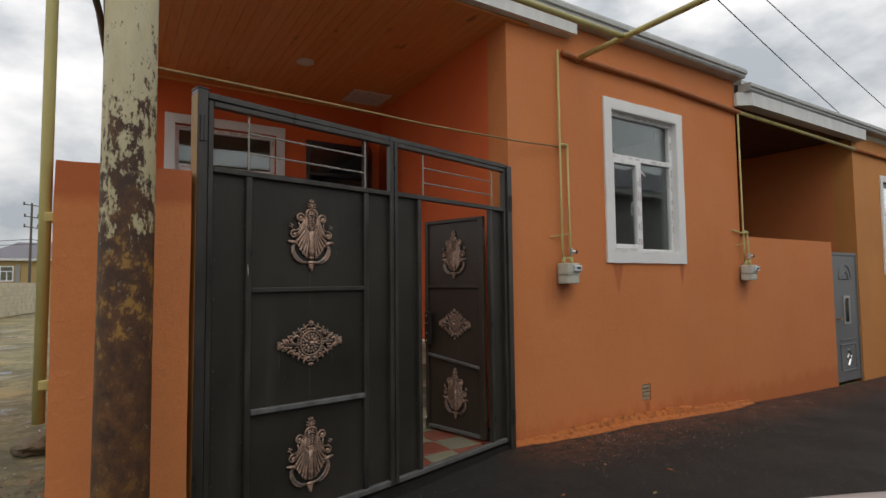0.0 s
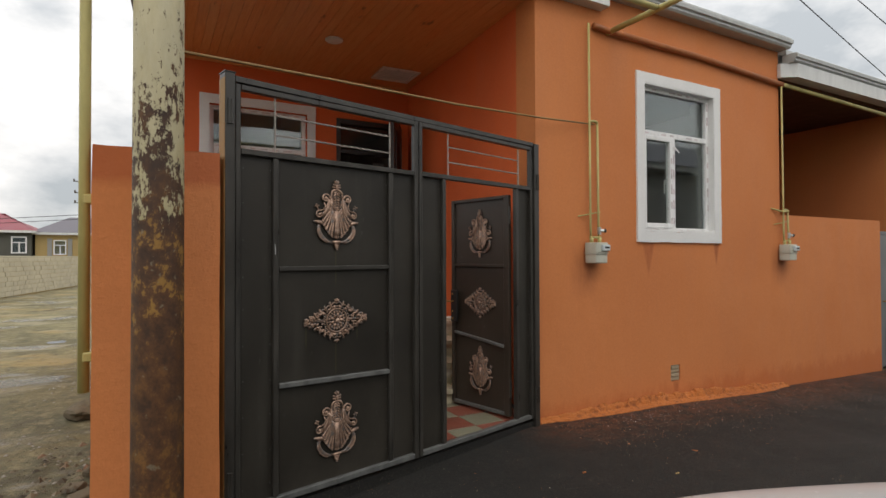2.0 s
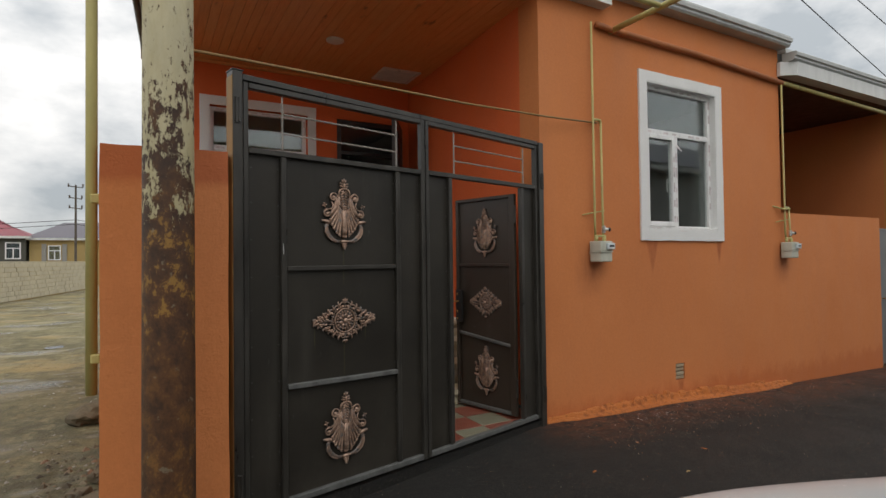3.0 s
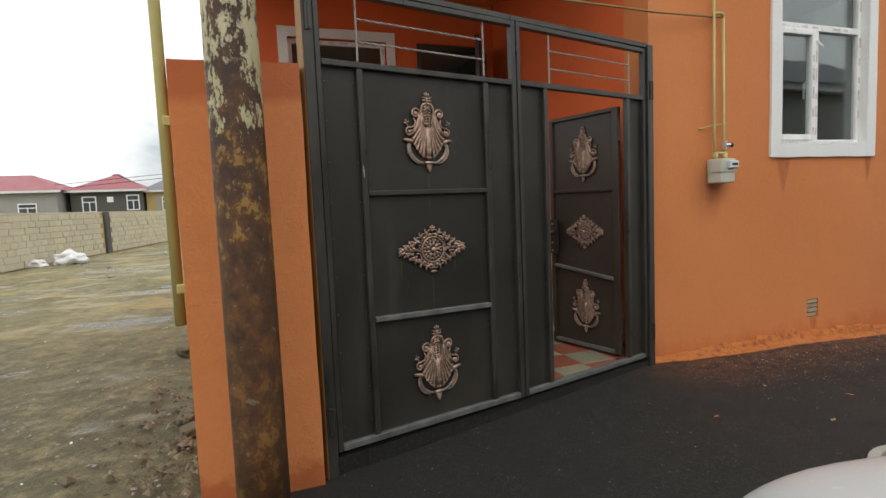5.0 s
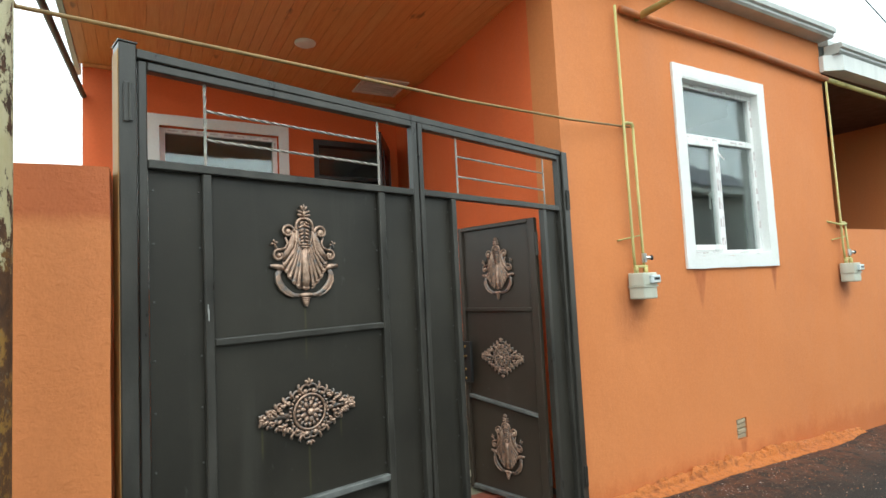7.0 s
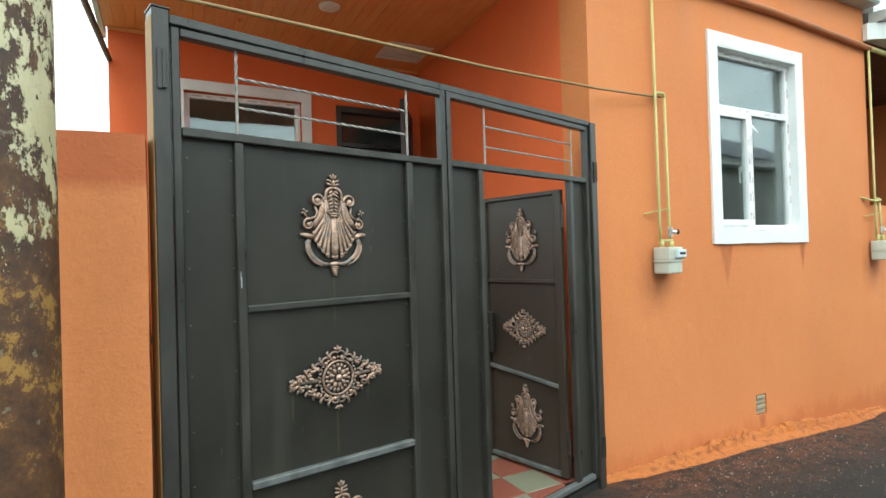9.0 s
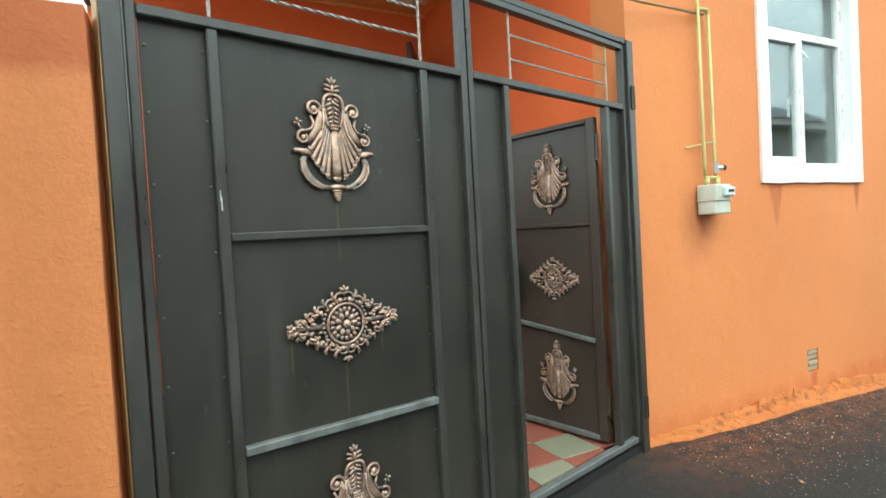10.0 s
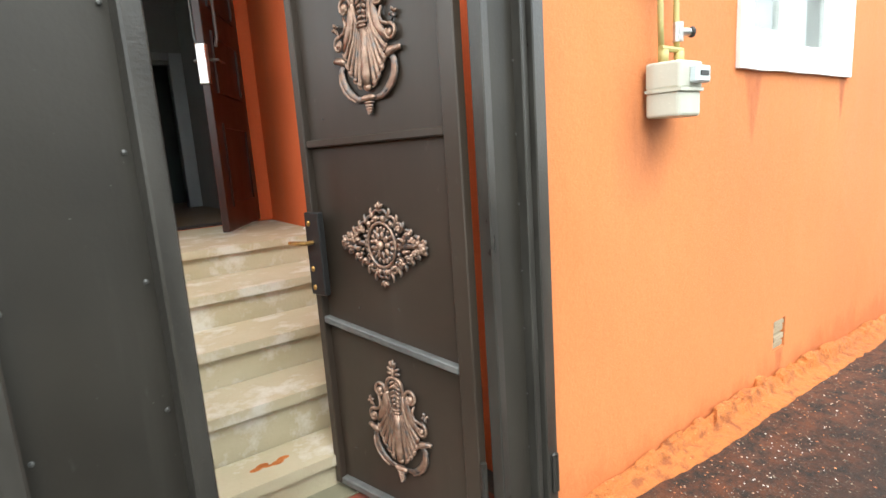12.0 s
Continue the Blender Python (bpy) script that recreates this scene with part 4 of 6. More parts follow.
def shell_casting():
    """A pointed fluted shell hung in a crescent, under an arched crest with scrolled shoulders; 0.33 wide, 0.465 high."""
    bm = bmesh.new()
    rim = [(0.099, -0.050), (0.092, -0.080), (0.077, -0.106), (0.058, -0.129), (0.037, -0.148)]
    # broad middle flute and five flutes a side, each ending in a scalloped tongue
    tube(bm, [(0, -0.011, 0.030), (0, -0.013, -0.05), (0, -0.014, -0.12), (0, -0.012, -0.163)], [0.015, 0.017, 0.020, 0.014], 10, squash=0.6)
    blob(bm, (0, -0.013, -0.158), 0.019, 0.009, 0.012, 9, 5)
    for s in (-1, 1):
        for i, (x1, z1) in enumerate(rim):
            k = 1 - i / 4
            p0 = (s * (0.013 + 0.026 * k), 0.010 + 0.040 * k)
            p1 = (s * (0.016 + 0.36 * x1 + 0.012 * k), 0.55 * z1 - 0.004 + 0.014 * k)
            arc(bm, p0, p1, (s * x1, z1), 0.0050, 0.0092, 10, -0.012, 0.8)
            blob(bm, (s * x1, -0.013, z1), 0.0108, 0.0085, 0.0100, 8, 5)
            # thin raised rim round each tongue
            arc(bm, (s * (x1 + 0.010), z1 + 0.010), (s * (x1 + 0.010), z1 - 0.012), (s * (x1 - 0.010), z1 - 0.012), 0.0026, 0.0026, 6, -0.015)
    edge = [(-x, z) for x, z in rim] + [(0, -0.168)] + rim[::-1] + [(0.060, 0.02), (0.046, 0.10), (-0.046, 0.10), (-0.060, 0.02)]
    slab(bm, edge, -0.010)
    for s in (-1, 1):
        # crescent: a smooth blade, thin at the collar, with an out-turned horn at its tip
        pts = [(0.112, -0.066), (0.131, -0.092), (0.130, -0.124), (0.113, -0.154), (0.086, -0.177), (0.056, -0.190), (0.020, -0.193)]
        tube(bm, [(s * x, -0.008, z) for x, z in pts], [0.010, 0.014, 0.0165, 0.0165, 0.014, 0.010, 0.008], 9, squash=0.5)
        tube(bm, [(s * (x + 0.009), -0.014, z - 0.008) for x, z in pts[1:6]], [0.003, 0.0045, 0.005, 0.0045, 0.003], 6)
        tube(bm, [(s * 0.104, -0.013, -0.074), (s * 0.120, -0.015, -0.064), (s * 0.142, -0.013, -0.060), (s * 0.158, -0.010, -0.058), (s * 0.166, -0.010, -0.060)], [0.010, 0.0135, 0.011, 0.009, 0.008], 8, squash=0.8)
        blob(bm, (s * 0.118, -0.018, -0.068), 0.008, 0.008, 0.008, 7, 4)
        # shoulder: upper scroll, broad sweeping band, lower scroll
        curl(bm, s * 0.081, 0.096, 0.030, 0.016, math.pi / 2 + s * 1.7, -s * 0.95, 0.0075, 20)
        blob(bm, (s * 0.081, -0.014, 0.094), 0.015, 0.012, 0.015, 10, 6)
        tube(bm, [(s * 0.050, -0.010, 0.112), (s * 0.055, -0.012, 0.070), (s * 0.066, -0.013, 0.030), (s * 0.088, -0.012, -0.002), (s * 0.112, -0.010, -0.030)], [0.009, 0.015, 0.017, 0.015, 0.010], 9, squash=0.5)
        tube(bm, [(s * 0.094, -0.012, 0.070), (s * 0.083, -0.015, 0.044), (s * 0.093, -0.015, 0.022), (s * 0.118, -0.014, 0.014)], [0.005, 0.006, 0.006, 0.0055], 7)
        tube(bm, [(s * 0.044, -0.016, 0.100), (s * 0.043, -0.018, 0.050), (s * 0.055, -0.017, 0.0), (s * 0.082, -0.015, -0.036)], [0.004, 0.005, 0.005, 0.004], 7)
        curl(bm, s * 0.127, -0.011, 0.026, 0.013, math.pi / 2 + s * 0.4, -s * 0.95, 0.0068, 18)
        blob(bm, (s * 0.127, -0.014, -0.012), 0.012, 0.011, 0.012, 9, 5)
        # small four-leaved bud on a stalk
        tube(bm, [(s * 0.128, -0.008, 0.014), (s * 0.140, -0.009, 0.034)], 0.004, 6)
        for a in (0.3, 1.87, 3.44, 5.0):
            blob(bm, (s * 0.144 + 0.010 * math.cos(a), -0.011, 0.042 + 0.010 * math.sin(a)), 0.009, 0.007, 0.0055, 7, 4, -a)
        # arch round the crest
        arc(bm, (0, 0.156), (s * 0.046, 0.158), (s * 0.040, 0.098), 0.0060, 0.0060, 12, -0.014)
        arc(bm, (s * 0.040, 0.100), (s * 0.038, 0.06), (s * 0.024, 0.032), 0.0060, 0.0045, 10, -0.014)
    # leafy mask inside the arch, pairs of leaves narrowing to the collar
    blob(bm, (0, -0.002, 0.095), 0.036, 0.008, 0.060, 12, 6)
    for z, w in ((0.136, 0.026), (0.119, 0.030), (0.102, 0.026), (0.085, 0.024), (0.069, 0.021), (0.054, 0.019)):
        for s in (-1, 1):
            blob(bm, (s * w * 0.55, -0.012, z), w * 0.62, 0.008, 0.0066, 7, 4, s * 0.55)
    blob(bm, (0, -0.014, 0.126), 0.006, 0.008, 0.010)
    for z in (0.038, 0.027):
        blob(bm, (0, -0.015, z), 0.024, 0.011, 0.0062, 8, 4)
    # top leaf
    for t, z in ((-1.35, 0.172), (-1.2, 0.188), (-0.5, 0.204), (0, 0.210), (0.5, 0.204), (1.2, 0.188), (1.35, 0.172)):
        blob(bm, (0.020 * math.sin(t), -0.012, z), 0.0068, 0.008, 0.0155, 7, 4, t)
    blob(bm, (0, -0.013, 0.178), 0.008, 0.010, 0.018)
    # collar and ringed finial
    blob(bm, (0, -0.014, -0.190), 0.036, 0.012, 0.0105, 10, 5)
    for z, r in ((-0.205, 0.025), (-0.215, 0.0215), (-0.224, 0.0175), (-0.232, 0.013), (-0.240, 0.008)):
        blob(bm, (0, -0.011, z), r, 0.013, 0.0058, 8, 4)
    return finish_casting("shell_casting", bm)


def rosette_casting():
    """A round flower in a ring, set in a pierced lozenge of scrolls and leaves; 0.50 wide, 0.28 high."""
    bm = bmesh.new()
    blob(bm, (0, -0.020, 0), 0.0165, 0.012, 0.0165, 10, 6)
    slab(bm, [(0.074 * math.cos(k * math.tau / 24), 0.074 * math.sin(k * math.tau / 24)) for k in range(24)], -0.005)
    for k in range(9):
        a = k * math.tau / 9
        blob(bm, (0.034 * math.cos(a), -0.013, 0.034 * math.sin(a)), 0.0165, 0.008, 0.0108, 8, 5, -a)
    for k in range(18):
        a = (k + 0.5) * math.tau / 18
        blob(bm, (0.056 * math.cos(a), -0.009, 0.056 * math.sin(a)), 0.0135, 0.0085, 0.0088, 7, 4, -a)
    ring = [(0.076 * math.cos(k * math.tau / 40), -0.013, 0.076 * math.sin(k * math.tau / 40)) for k in range(41)]
    tube(bm, ring, 0.0062, 7, False)
    r = random.Random(11)
    for sx in (-1, 1):
        # stem of each wing
        tube(bm, [(sx * 0.078, -0.006, 0), (sx * 0.15, -0.008, 0.004), (sx * 0.235, -0.006, 0)], [0.012, 0.010, 0.005], 7, squash=0.6)
        for sz in (-1, 1):
            # open hooked scrolls along the rim, large over the ring and small towards the tip
            for t, rad in ((0.07, 0.030), (0.25, 0.027), (0.42, 0.022), (0.60, 0.018), (0.78, 0.014), (0.93, 0.011)):
                cx, cz = 0.004 + 0.230 * t, 0.092 * (1 - t) ** 1.15 + 0.008
                curl(bm, sx * cx, sz * cz, rad, 0.005, (2.5 if sx > 0 else math.pi - 2.5), sx * sz * -0.85, 0.0058, 12, -0.008)
                blob(bm, (sx * cx, -0.014, sz * (cz - 0.002)), rad * 0.36, 0.010, rad * 0.36, 7, 4)
                # hook leaf that breaks the outline
                arc(bm, (sx * (cx + rad * 0.6), sz * cz), (sx * (cx + rad * 1.35), sz * (cz + rad * 0.75)), (sx * (cx + rad * 0.9), sz * (cz + rad * 1.05)), 0.0068, 0.0040, 6, -0.010)
            # separate leaves between stem and rim
            for q in range(20):
                u = (q + r.random()) / 20
                cx = 0.088 + 0.140 * u
                top = 0.066 * (1 - u) ** 1.05 + 0.006
                blob(bm, (sx * cx, -0.010 - 0.005 * r.random(), sz * top * r.uniform(0.25, 1.0)), r.uniform(0.009, 0.015), r.uniform(0.008, 0.013), r.uniform(0.0050, 0.0080), 7, 4, sx * sz * r.uniform(-1.2, 0.3))
    for k in range(34):
        a = (k + 0.3) * math.tau / 34
        blob(bm, (0.092 * math.cos(a), -0.008, 0.092 * math.sin(a)), 0.0095, 0.009, 0.0065, 7, 4, -a + 0.8 * (-1) ** k)
    for s in (-1, 1):
        for t in (-0.9, 0, 0.9):
            blob(bm, (0.014 * math.sin(t), -0.012, s * (0.124 + 0.012 * math.cos(t))), 0.0065, 0.009, 0.0125, 7, 4, s * t)
    return finish_casting("rosette_casting", bm)


SHELL, ROSETTE = shell_casting(), rosette_casting()


def castings(leaf, x, y, zs, size=1.0):
    for nm, me, z, sz in (("shell_casting", SHELL, zs[0], 1.0), ("rosette_casting", ROSETTE, zs[1], 1.0), ("shell_casting", SHELL, zs[2], 1.0)):
        k = size if me is SHELL else size * size
        ob = shared(nm, me, leaf, pose(x, y, z) @ Matrix.Diagonal((k, 1, sz, 1)))
        tagged(ob, "copper-brushed cast steel " + ("shell ornament" if me is SHELL else "lozenge flower ornament"))


def twisted(bm, p, q, r=0.0052):
    """A square bar twisted along its length."""
    p, q = Vector(p), Vector(q)
    d = (q - p).normalized()
    a = d.cross(Vector((0, 1, 0))).normalized()
    b = d.cross(a)
    n = max(8, int((q - p).length / 0.012))
    rings = []
    for i in range(n + 1):
        c = p + (q - p) * i / n
        ph = i * 0.40
        rings.append([bm.verts.new(c + r * 1.25 * (math.cos(ph + k * math.pi / 2) * a + math.sin(ph + k * math.pi / 2) * b)) for k in range(4)])
    for s, t in zip(rings, rings[1:]):
        for k in range(4):
            bm.faces.new((s[k], s[(k + 1) % 4], t[(k + 1) % 4], t[k]))
    return bm


def grille(leaf, xa, xb):
    for x in (xa, xb):
        part("twisted_bar", twisted(bmesh.new(), (x, -0.008, 2.207), (x, -0.008, 2.548)), M["rod"], leaf)
    for z in (2.435, 2.315):
        part("twisted_bar", twisted(bmesh.new(), (xa + 0.006, -0.008, z + 0.002), (xb - 0.006, -0.008, z)), M["rod"], leaf)


def screws(leaf, spots, y=-0.004):
    bm = bmesh.new()
    for x, z in spots:
        blob(bm, (x, y, z), 0.0045, 0.003, 0.0045, 6, 4)
    tagged(part("screw_heads", bm, M["screw"], leaf), kind="stuff")


# fixed double-width leaf
left = part("closed_leaf", boxes((0.10, 1.39, 0.0, 0.003, 0.10, 2.18)), M["sheet"], gate, "dark grey sheet steel leaf, closed")
for a in ((0.060, 0.092, 0.078, 2.582), (1.383, 1.419, 0.078, 2.582)):
    part("stile", rail(*a), M["frame"], left)
for a in ((0.291, 0.327, 0.118, 2.172), (1.152, 1.190, 0.118, 2.172)):
    part("stile", rail(*a, -0.028, 0.0), M["frame"], left)
part("rail", rail(0.093, 1.382, 0.078, 0.116), M["frame_worn"], left, "scuffed bottom rail")
part("rail", rail(0.093, 1.382, 2.172, 2.206), M["frame"], left)
part("rail", rail(0.093, 1.382, 2.548, 2.582), M["frame"], left)
part("rail", rail(0.328, 1.151, 1.482, 1.511, -0.028, 0.0), M["frame"], left)
part("rail", rail(0.328, 1.151, 0.766, 0.797, -0.034, 0.0, -0.026), M["frame_worn"], left, "scuffed middle rail")
castings(left, 0.735, -0.001, (1.858, 1.150, 0.462))
grille(left, 0.309, 1.171)
rs = random.Random(5)
screws(left, [(x, z + rs.uniform(-0.01, 0.01)) for x in (0.115, 0.282, 1.142, 1.200, 1.373) for z in np.arange(0.2, 2.1, 0.21)])
bm = bmesh.new()
box(bm, 0.3015, 0.3055, -0.0300, -0.0285, 1.585, 1.628)
box(bm, 0.2995, 0.3025, -0.0300, -0.0285, 1.615, 1.650)
part("scratched_patch", bm, M["scratch"], left, "bare scratched metal")
left.matrix_basis = pose(0.067, 0, 0, 0, 0, -0.9) @ pose(-0.067, 0, 0)

# leaf that carries the wicket
right = part("wicket_surround", boxes((1.455, 1.672, 0.0, 0.003, 0.10, 2.18), (2.60, 2.78, 0.0, 0.003, 0.10, 2.18)), M["sheet"], gate, "dark grey sheet steel surround of the wicket")
for a in ((1.430, 1.460, 0.078, 2.582), (1.668, 1.704, 0.117, 2.175), (2.566, 2.604, 0.117, 2.175), (2.774, 2.808, 0.078, 2.582)):
    part("stile", rail(*a), M["frame"], right)
part("rail", rail(1.461, 2.773, 0.078, 0.114), M["frame_worn"], right, "scuffed threshold rail")
part("rail", rail(1.461, 2.773, 2.176, 2.212), M["frame"], right)
part("rail", rail(1.461, 2.773, 2.548, 2.582), M["frame"], right)
grille(right, 1.745, 2.622)
screws(right, [(x, z + rs.uniform(-0.01, 0.01)) for x in (1.472, 1.655, 2.614, 2.766) for z in np.arange(0.2, 2.1, 0.21)])
right.matrix_basis = pose(2.808, 0, 0, 0, 0, 0.8) @ pose(-2.808, 0, 0)

# wicket, swung into the yard
wk = part("wicket", boxes((-0.715, -0.02, -0.002, 0.001, 0.15, 2.10)), M["leaf"], gate, "brownish dark steel wicket, open inwards")
wk.matrix_basis = pose(2.568, 0.036, 0, 0, 0, -89.2)
for a in ((-0.740, -0.705, 0.128, 2.125), (-0.060, 0.0, 0.128, 2.125)):
    part("stile", rail(*a, -0.030, 0.010), M["leaf"], wk)
part("rail", rail(-0.704, -0.061, 2.095, 2.125, -0.030, 0.010), M["leaf"], wk)
part("rail", rail(-0.704, -0.061, 0.128, 0.158, -0.030, 0.010), M["frame_worn"], wk, "scuffed bottom rail")
part("rail", rail(-0.704, -0.061, 1.470, 1.497, -0.026, -0.002), M["leaf"], wk)
part("rail", rail(-0.704, -0.061, 0.812, 0.838, -0.030, -0.002, -0.075), M["frame_worn"], wk, "scuffed sloping rail")
castings(wk, -0.365, -0.003, (1.80, 1.13, 0.50), 0.92)
lk = part("lock", boxes((-0.722, -0.640, -0.058, -0.031, 0.93, 1.24), bevel=0.004), M["lock"], wk, "black rim lock case")
bm = bmesh.new()
tube(bm, [(-0.685, -0.058, 1.13), (-0.685, -0.085, 1.13), (-0.745, -0.088, 1.128), (-0.79, -0.084, 1.125)], 0.008, 8)
part("handle", bm, M["brass"], lk, "brass lever handle")
for z in (0.96, 1.03, 1.20):
    for c in ((-0.695, -0.060, z), (-0.743, -0.02, z)):
        bm = bmesh.new()
        blob(bm, c, 0.008, 0.007, 0.011)
        part("lock_bolt", bm, M["brass"], lk)
for z in (0.30, 1.86):
    bm = bmesh.new()
    tube(bm, [(0.010, -0.022, z), (0.010, -0.022, z + 0.16)], 0.011, 8)
    part("hinge", bm, M["frame"], wk)
screws(wk, [(-0.62 + 0.1 * k, z + 0.03 * rs.random()) for k, z in ((0, 1.55), (1, 0.88), (3, 0.9), (0, 0.3))], -0.006)

bm = bmesh.new()
for i in range(24):
    u = 0.0 + 2.86 * i / 24
    box(bm, u, u + 2.86 / 24, -0.022 + 0.008 * noise.noise((u * 5, 0, 0)), 0.10, -0.12, 0.046 + 0.01 * noise.noise((u * 3, 2, 0)))
ob = structure("gate_sill", bm, M["asphalt"], "rough dark asphalt sill under the gate", "threshold")
ob.matrix_basis = GATE

# ---- pole and pipes at the pillar ----
pole = thing("utility_pole", pose(0.48, 2.82, -0.06), "rusty steel pole with flaking cream paint, before the pillar", "pole")
bm = bmesh.new()
tube(bm, [(0, 0, z) for z in np.linspace(0, 7.0, 14)], [0.112 - 0.0012 * i for i in range(14)], 28)
part("shaft", bm, M["pole"], pole, smooth=True)
bm = bmesh.new()
box(bm, 0.095, 0.125, -0.04, 0.02, 3.05, 3.12, 0.004)
part("bracket", bm, M["pipe_yellow"], pole)

gp = thing("gas_pipe", pose(0.143, 3.36, 0.0), "dull yellow upright gas pipe clipped to the pillar", "pipe")
bm = bmesh.new()
tube(bm, [(0, 0, 0.87), (0, 0, 2.5), (0, 0, 3.85), (0.03, 0, 3.88)], 0.027, 14)
part("pipe", bm, M["pipe_yellow"], gp, smooth=True)
for z in (1.03, 1.85):
    part("clip", boxes((-0.004, 0.040, -0.032, 0.032, z, z + 0.05), bevel=0.006), M["pipe_yellow"], gp)


def pipe(name, pts, r, mat, label, n=12):
    bm = bmesh.new()
    tube(bm, pts, r, n)
    ob = mesh_object(name, bm, M[mat], True)
    return tagged(ob, label, "pipe")


pipe("tie_rod", [(0.165, 3.36, 3.66), (0.31, 5.0, 3.69), (0.41, 7.249, 3.73)], 0.026, "pipe_dark", "dark weathered rod from the gas pipe to the house")
pipe("overhead_gas_pipe", [(4.585, FY, 3.88), (4.60, 3.2, 3.88), (4.66, -5.1, 3.90)], 0.029, "pipe_yellow", "yellow gas pipe crossing above the lane")
pipe("branch_gas_pipe", [(4.56, 3.40, 3.88), (0.145, 3.37, 3.88)], 0.028, "pipe_yellow", "yellow gas pipe running over the gate")
pipe("thin_gas_pipe", [(4.36, FY - 0.035, 2.895), (3.64, 3.93, 2.86), (2.6, 3.735, 2.80), (1.5, 3.55, 2.775), (0.70, 3.40, 2.745), (0.50, 3.36, 2.735), (0.49, 2.93, 2.735)], 0.0085, "pipe_thin", "thin brownish gas pipe strung across above the gate")
pipe("wall_gas_pipe", [(4.36, FY - 0.035, 3.90), (4.58, FY - 0.045, 3.88), (6.0, FY - 0.04, 3.87), (X1 + 0.02, FY - 0.04, 3.80)], 0.030, "pipe_orange", "gas pipe along the wall, painted over in orange")
pipe("neighbour_gas_pipe", [(X1 + 0.02, FY - 0.04, 3.80), (11.32, FY - 0.04, 3.74)], 0.027, "pipe_yellow", "dull yellow gas pipe across the neighbouring yard")
pipe("far_wall_gas_pipe", [(11.32, FY - 0.04, 3.74), (18, FY - 0.04, 3.70)], 0.027, "pipe_orange", "gas pipe along the neighbour's wall, painted orange")


# ---- gas meters ----
def gas_meter(m, top, hook):
    g = thing("gas_meter", m, "cream gas meter hung on yellow pipes on the orange wall", "gas meter", "gas meters on the wall")
    bm = bmesh.new()
    prof = [(-0.10, -0.055), (-0.07, -0.155), (0.105, -0.155), (0.125, -0.13), (0.125, -0.02), (-0.10, -0.02)]
    prism(bm, prof, 0.115, 0.228)
    bmesh.ops.bevel(bm, geom=list(bm.edges), offset=0.010, segments=2, affect="EDGES", profile=0.5)
    part("upper_case", bm, M["meter"], g)
    bm = bmesh.new()
    prism(bm, [(x * 0.97, y * 0.97) for x, y in prof], 0.0, 0.108)
    bmesh.ops.bevel(bm, geom=list(bm.edges), offset=0.012, segments=2, affect="EDGES", profile=0.5)
    part("lower_case", bm, M["meter"], g)
    bm = bmesh.new()
    prism(bm, [(x * 1.04, y * 1.03) for x, y in prof], 0.104, 0.117)
    part("flange", bm, M["meter"], g)
    reg = part("register", boxes((0.0, 0.115, -0.185, -0.154, 0.135, 0.205), bevel=0.006), M["meter_dial"], g)
    part("dial_window", boxes((0.03, 0.095, -0.1885, -0.1855, 0.162, 0.183)), M["black"], reg)
    part("dial_label", boxes((0.02, 0.10, -0.1875, -0.1855, 0.144, 0.156)), M["white_paint"], reg)
    for x, h in ((-0.055, top), (0.065, hook)):
        bm = bmesh.new()
        tube(bm, [(x, -0.075, 0.22), (x, -0.075, 0.28)], 0.021, 8)
        tube(bm, [(x, -0.066, 0.27), (x, -0.062, 0.40), (x, -0.054, h)], 0.0122, 10)
        part("riser", bm, M["pipe_yellow"], g, smooth=True)
    bm = bmesh.new()
    tube(bm, [(-0.075, -0.075, 0.285), (0.085, -0.075, 0.285)], 0.012, 8)
    part("cross_pipe", bm, M["pipe_yellow"], g)
    bm = bmesh.new()
    tube(bm, [(-0.18, -0.005, 0.52), (-0.055, -0.055, 0.545), (0.065, -0.055, 0.565), (0.10, -0.05, 0.57)], 0.007, 6)
    part("tie_bar", bm, M["pipe_yellow"], g)
    if hook < top:
        bm = bmesh.new()
        tube(bm, [(0.065, -0.054, hook), (0.05, -0.054, hook + 0.03), (0.0, -0.054, hook + 0.03), (-0.055, -0.054, hook + 0.02)], 0.0165, 8)
        part("elbow", bm, M["pipe_yellow"], g)
    bm = bmesh.new()
    tube(bm, [(0.065, -0.07, 0.32), (0.065, -0.07, 0.40)], 0.022, 8)
    tube(bm, [(0.065, -0.07, 0.36), (0.115, -0.09, 0.36)], 0.018, 8)
    v = part("valve", bm, M["chrome"], g)
    bm = bmesh.new()
    blob(bm, (0.128, -0.095, 0.36), 0.014, 0.020, 0.024)
    part("valve_knob", bm, M["black"], v)


SMALL = Matrix.Diagonal((0.9, 0.95, 0.9, 1))
gas_meter(pose(4.325, FY, 1.498) @ SMALL, 2.67, 1.55)
gas_meter(pose(7.675, FY, 1.505) @ SMALL, 2.51, 0.70)
bm = bmesh.new()
tube(bm, [(7.42, FY + 0.03, 2.19), (7.60, FY - 0.07, 2.135), (7.74, FY - 0.06, 2.15)], 0.012, 8)
tagged(mesh_object("pipe_stub", bm, M["pipe_yellow"]), "yellow pipe stub entering the low wall", "pipe")

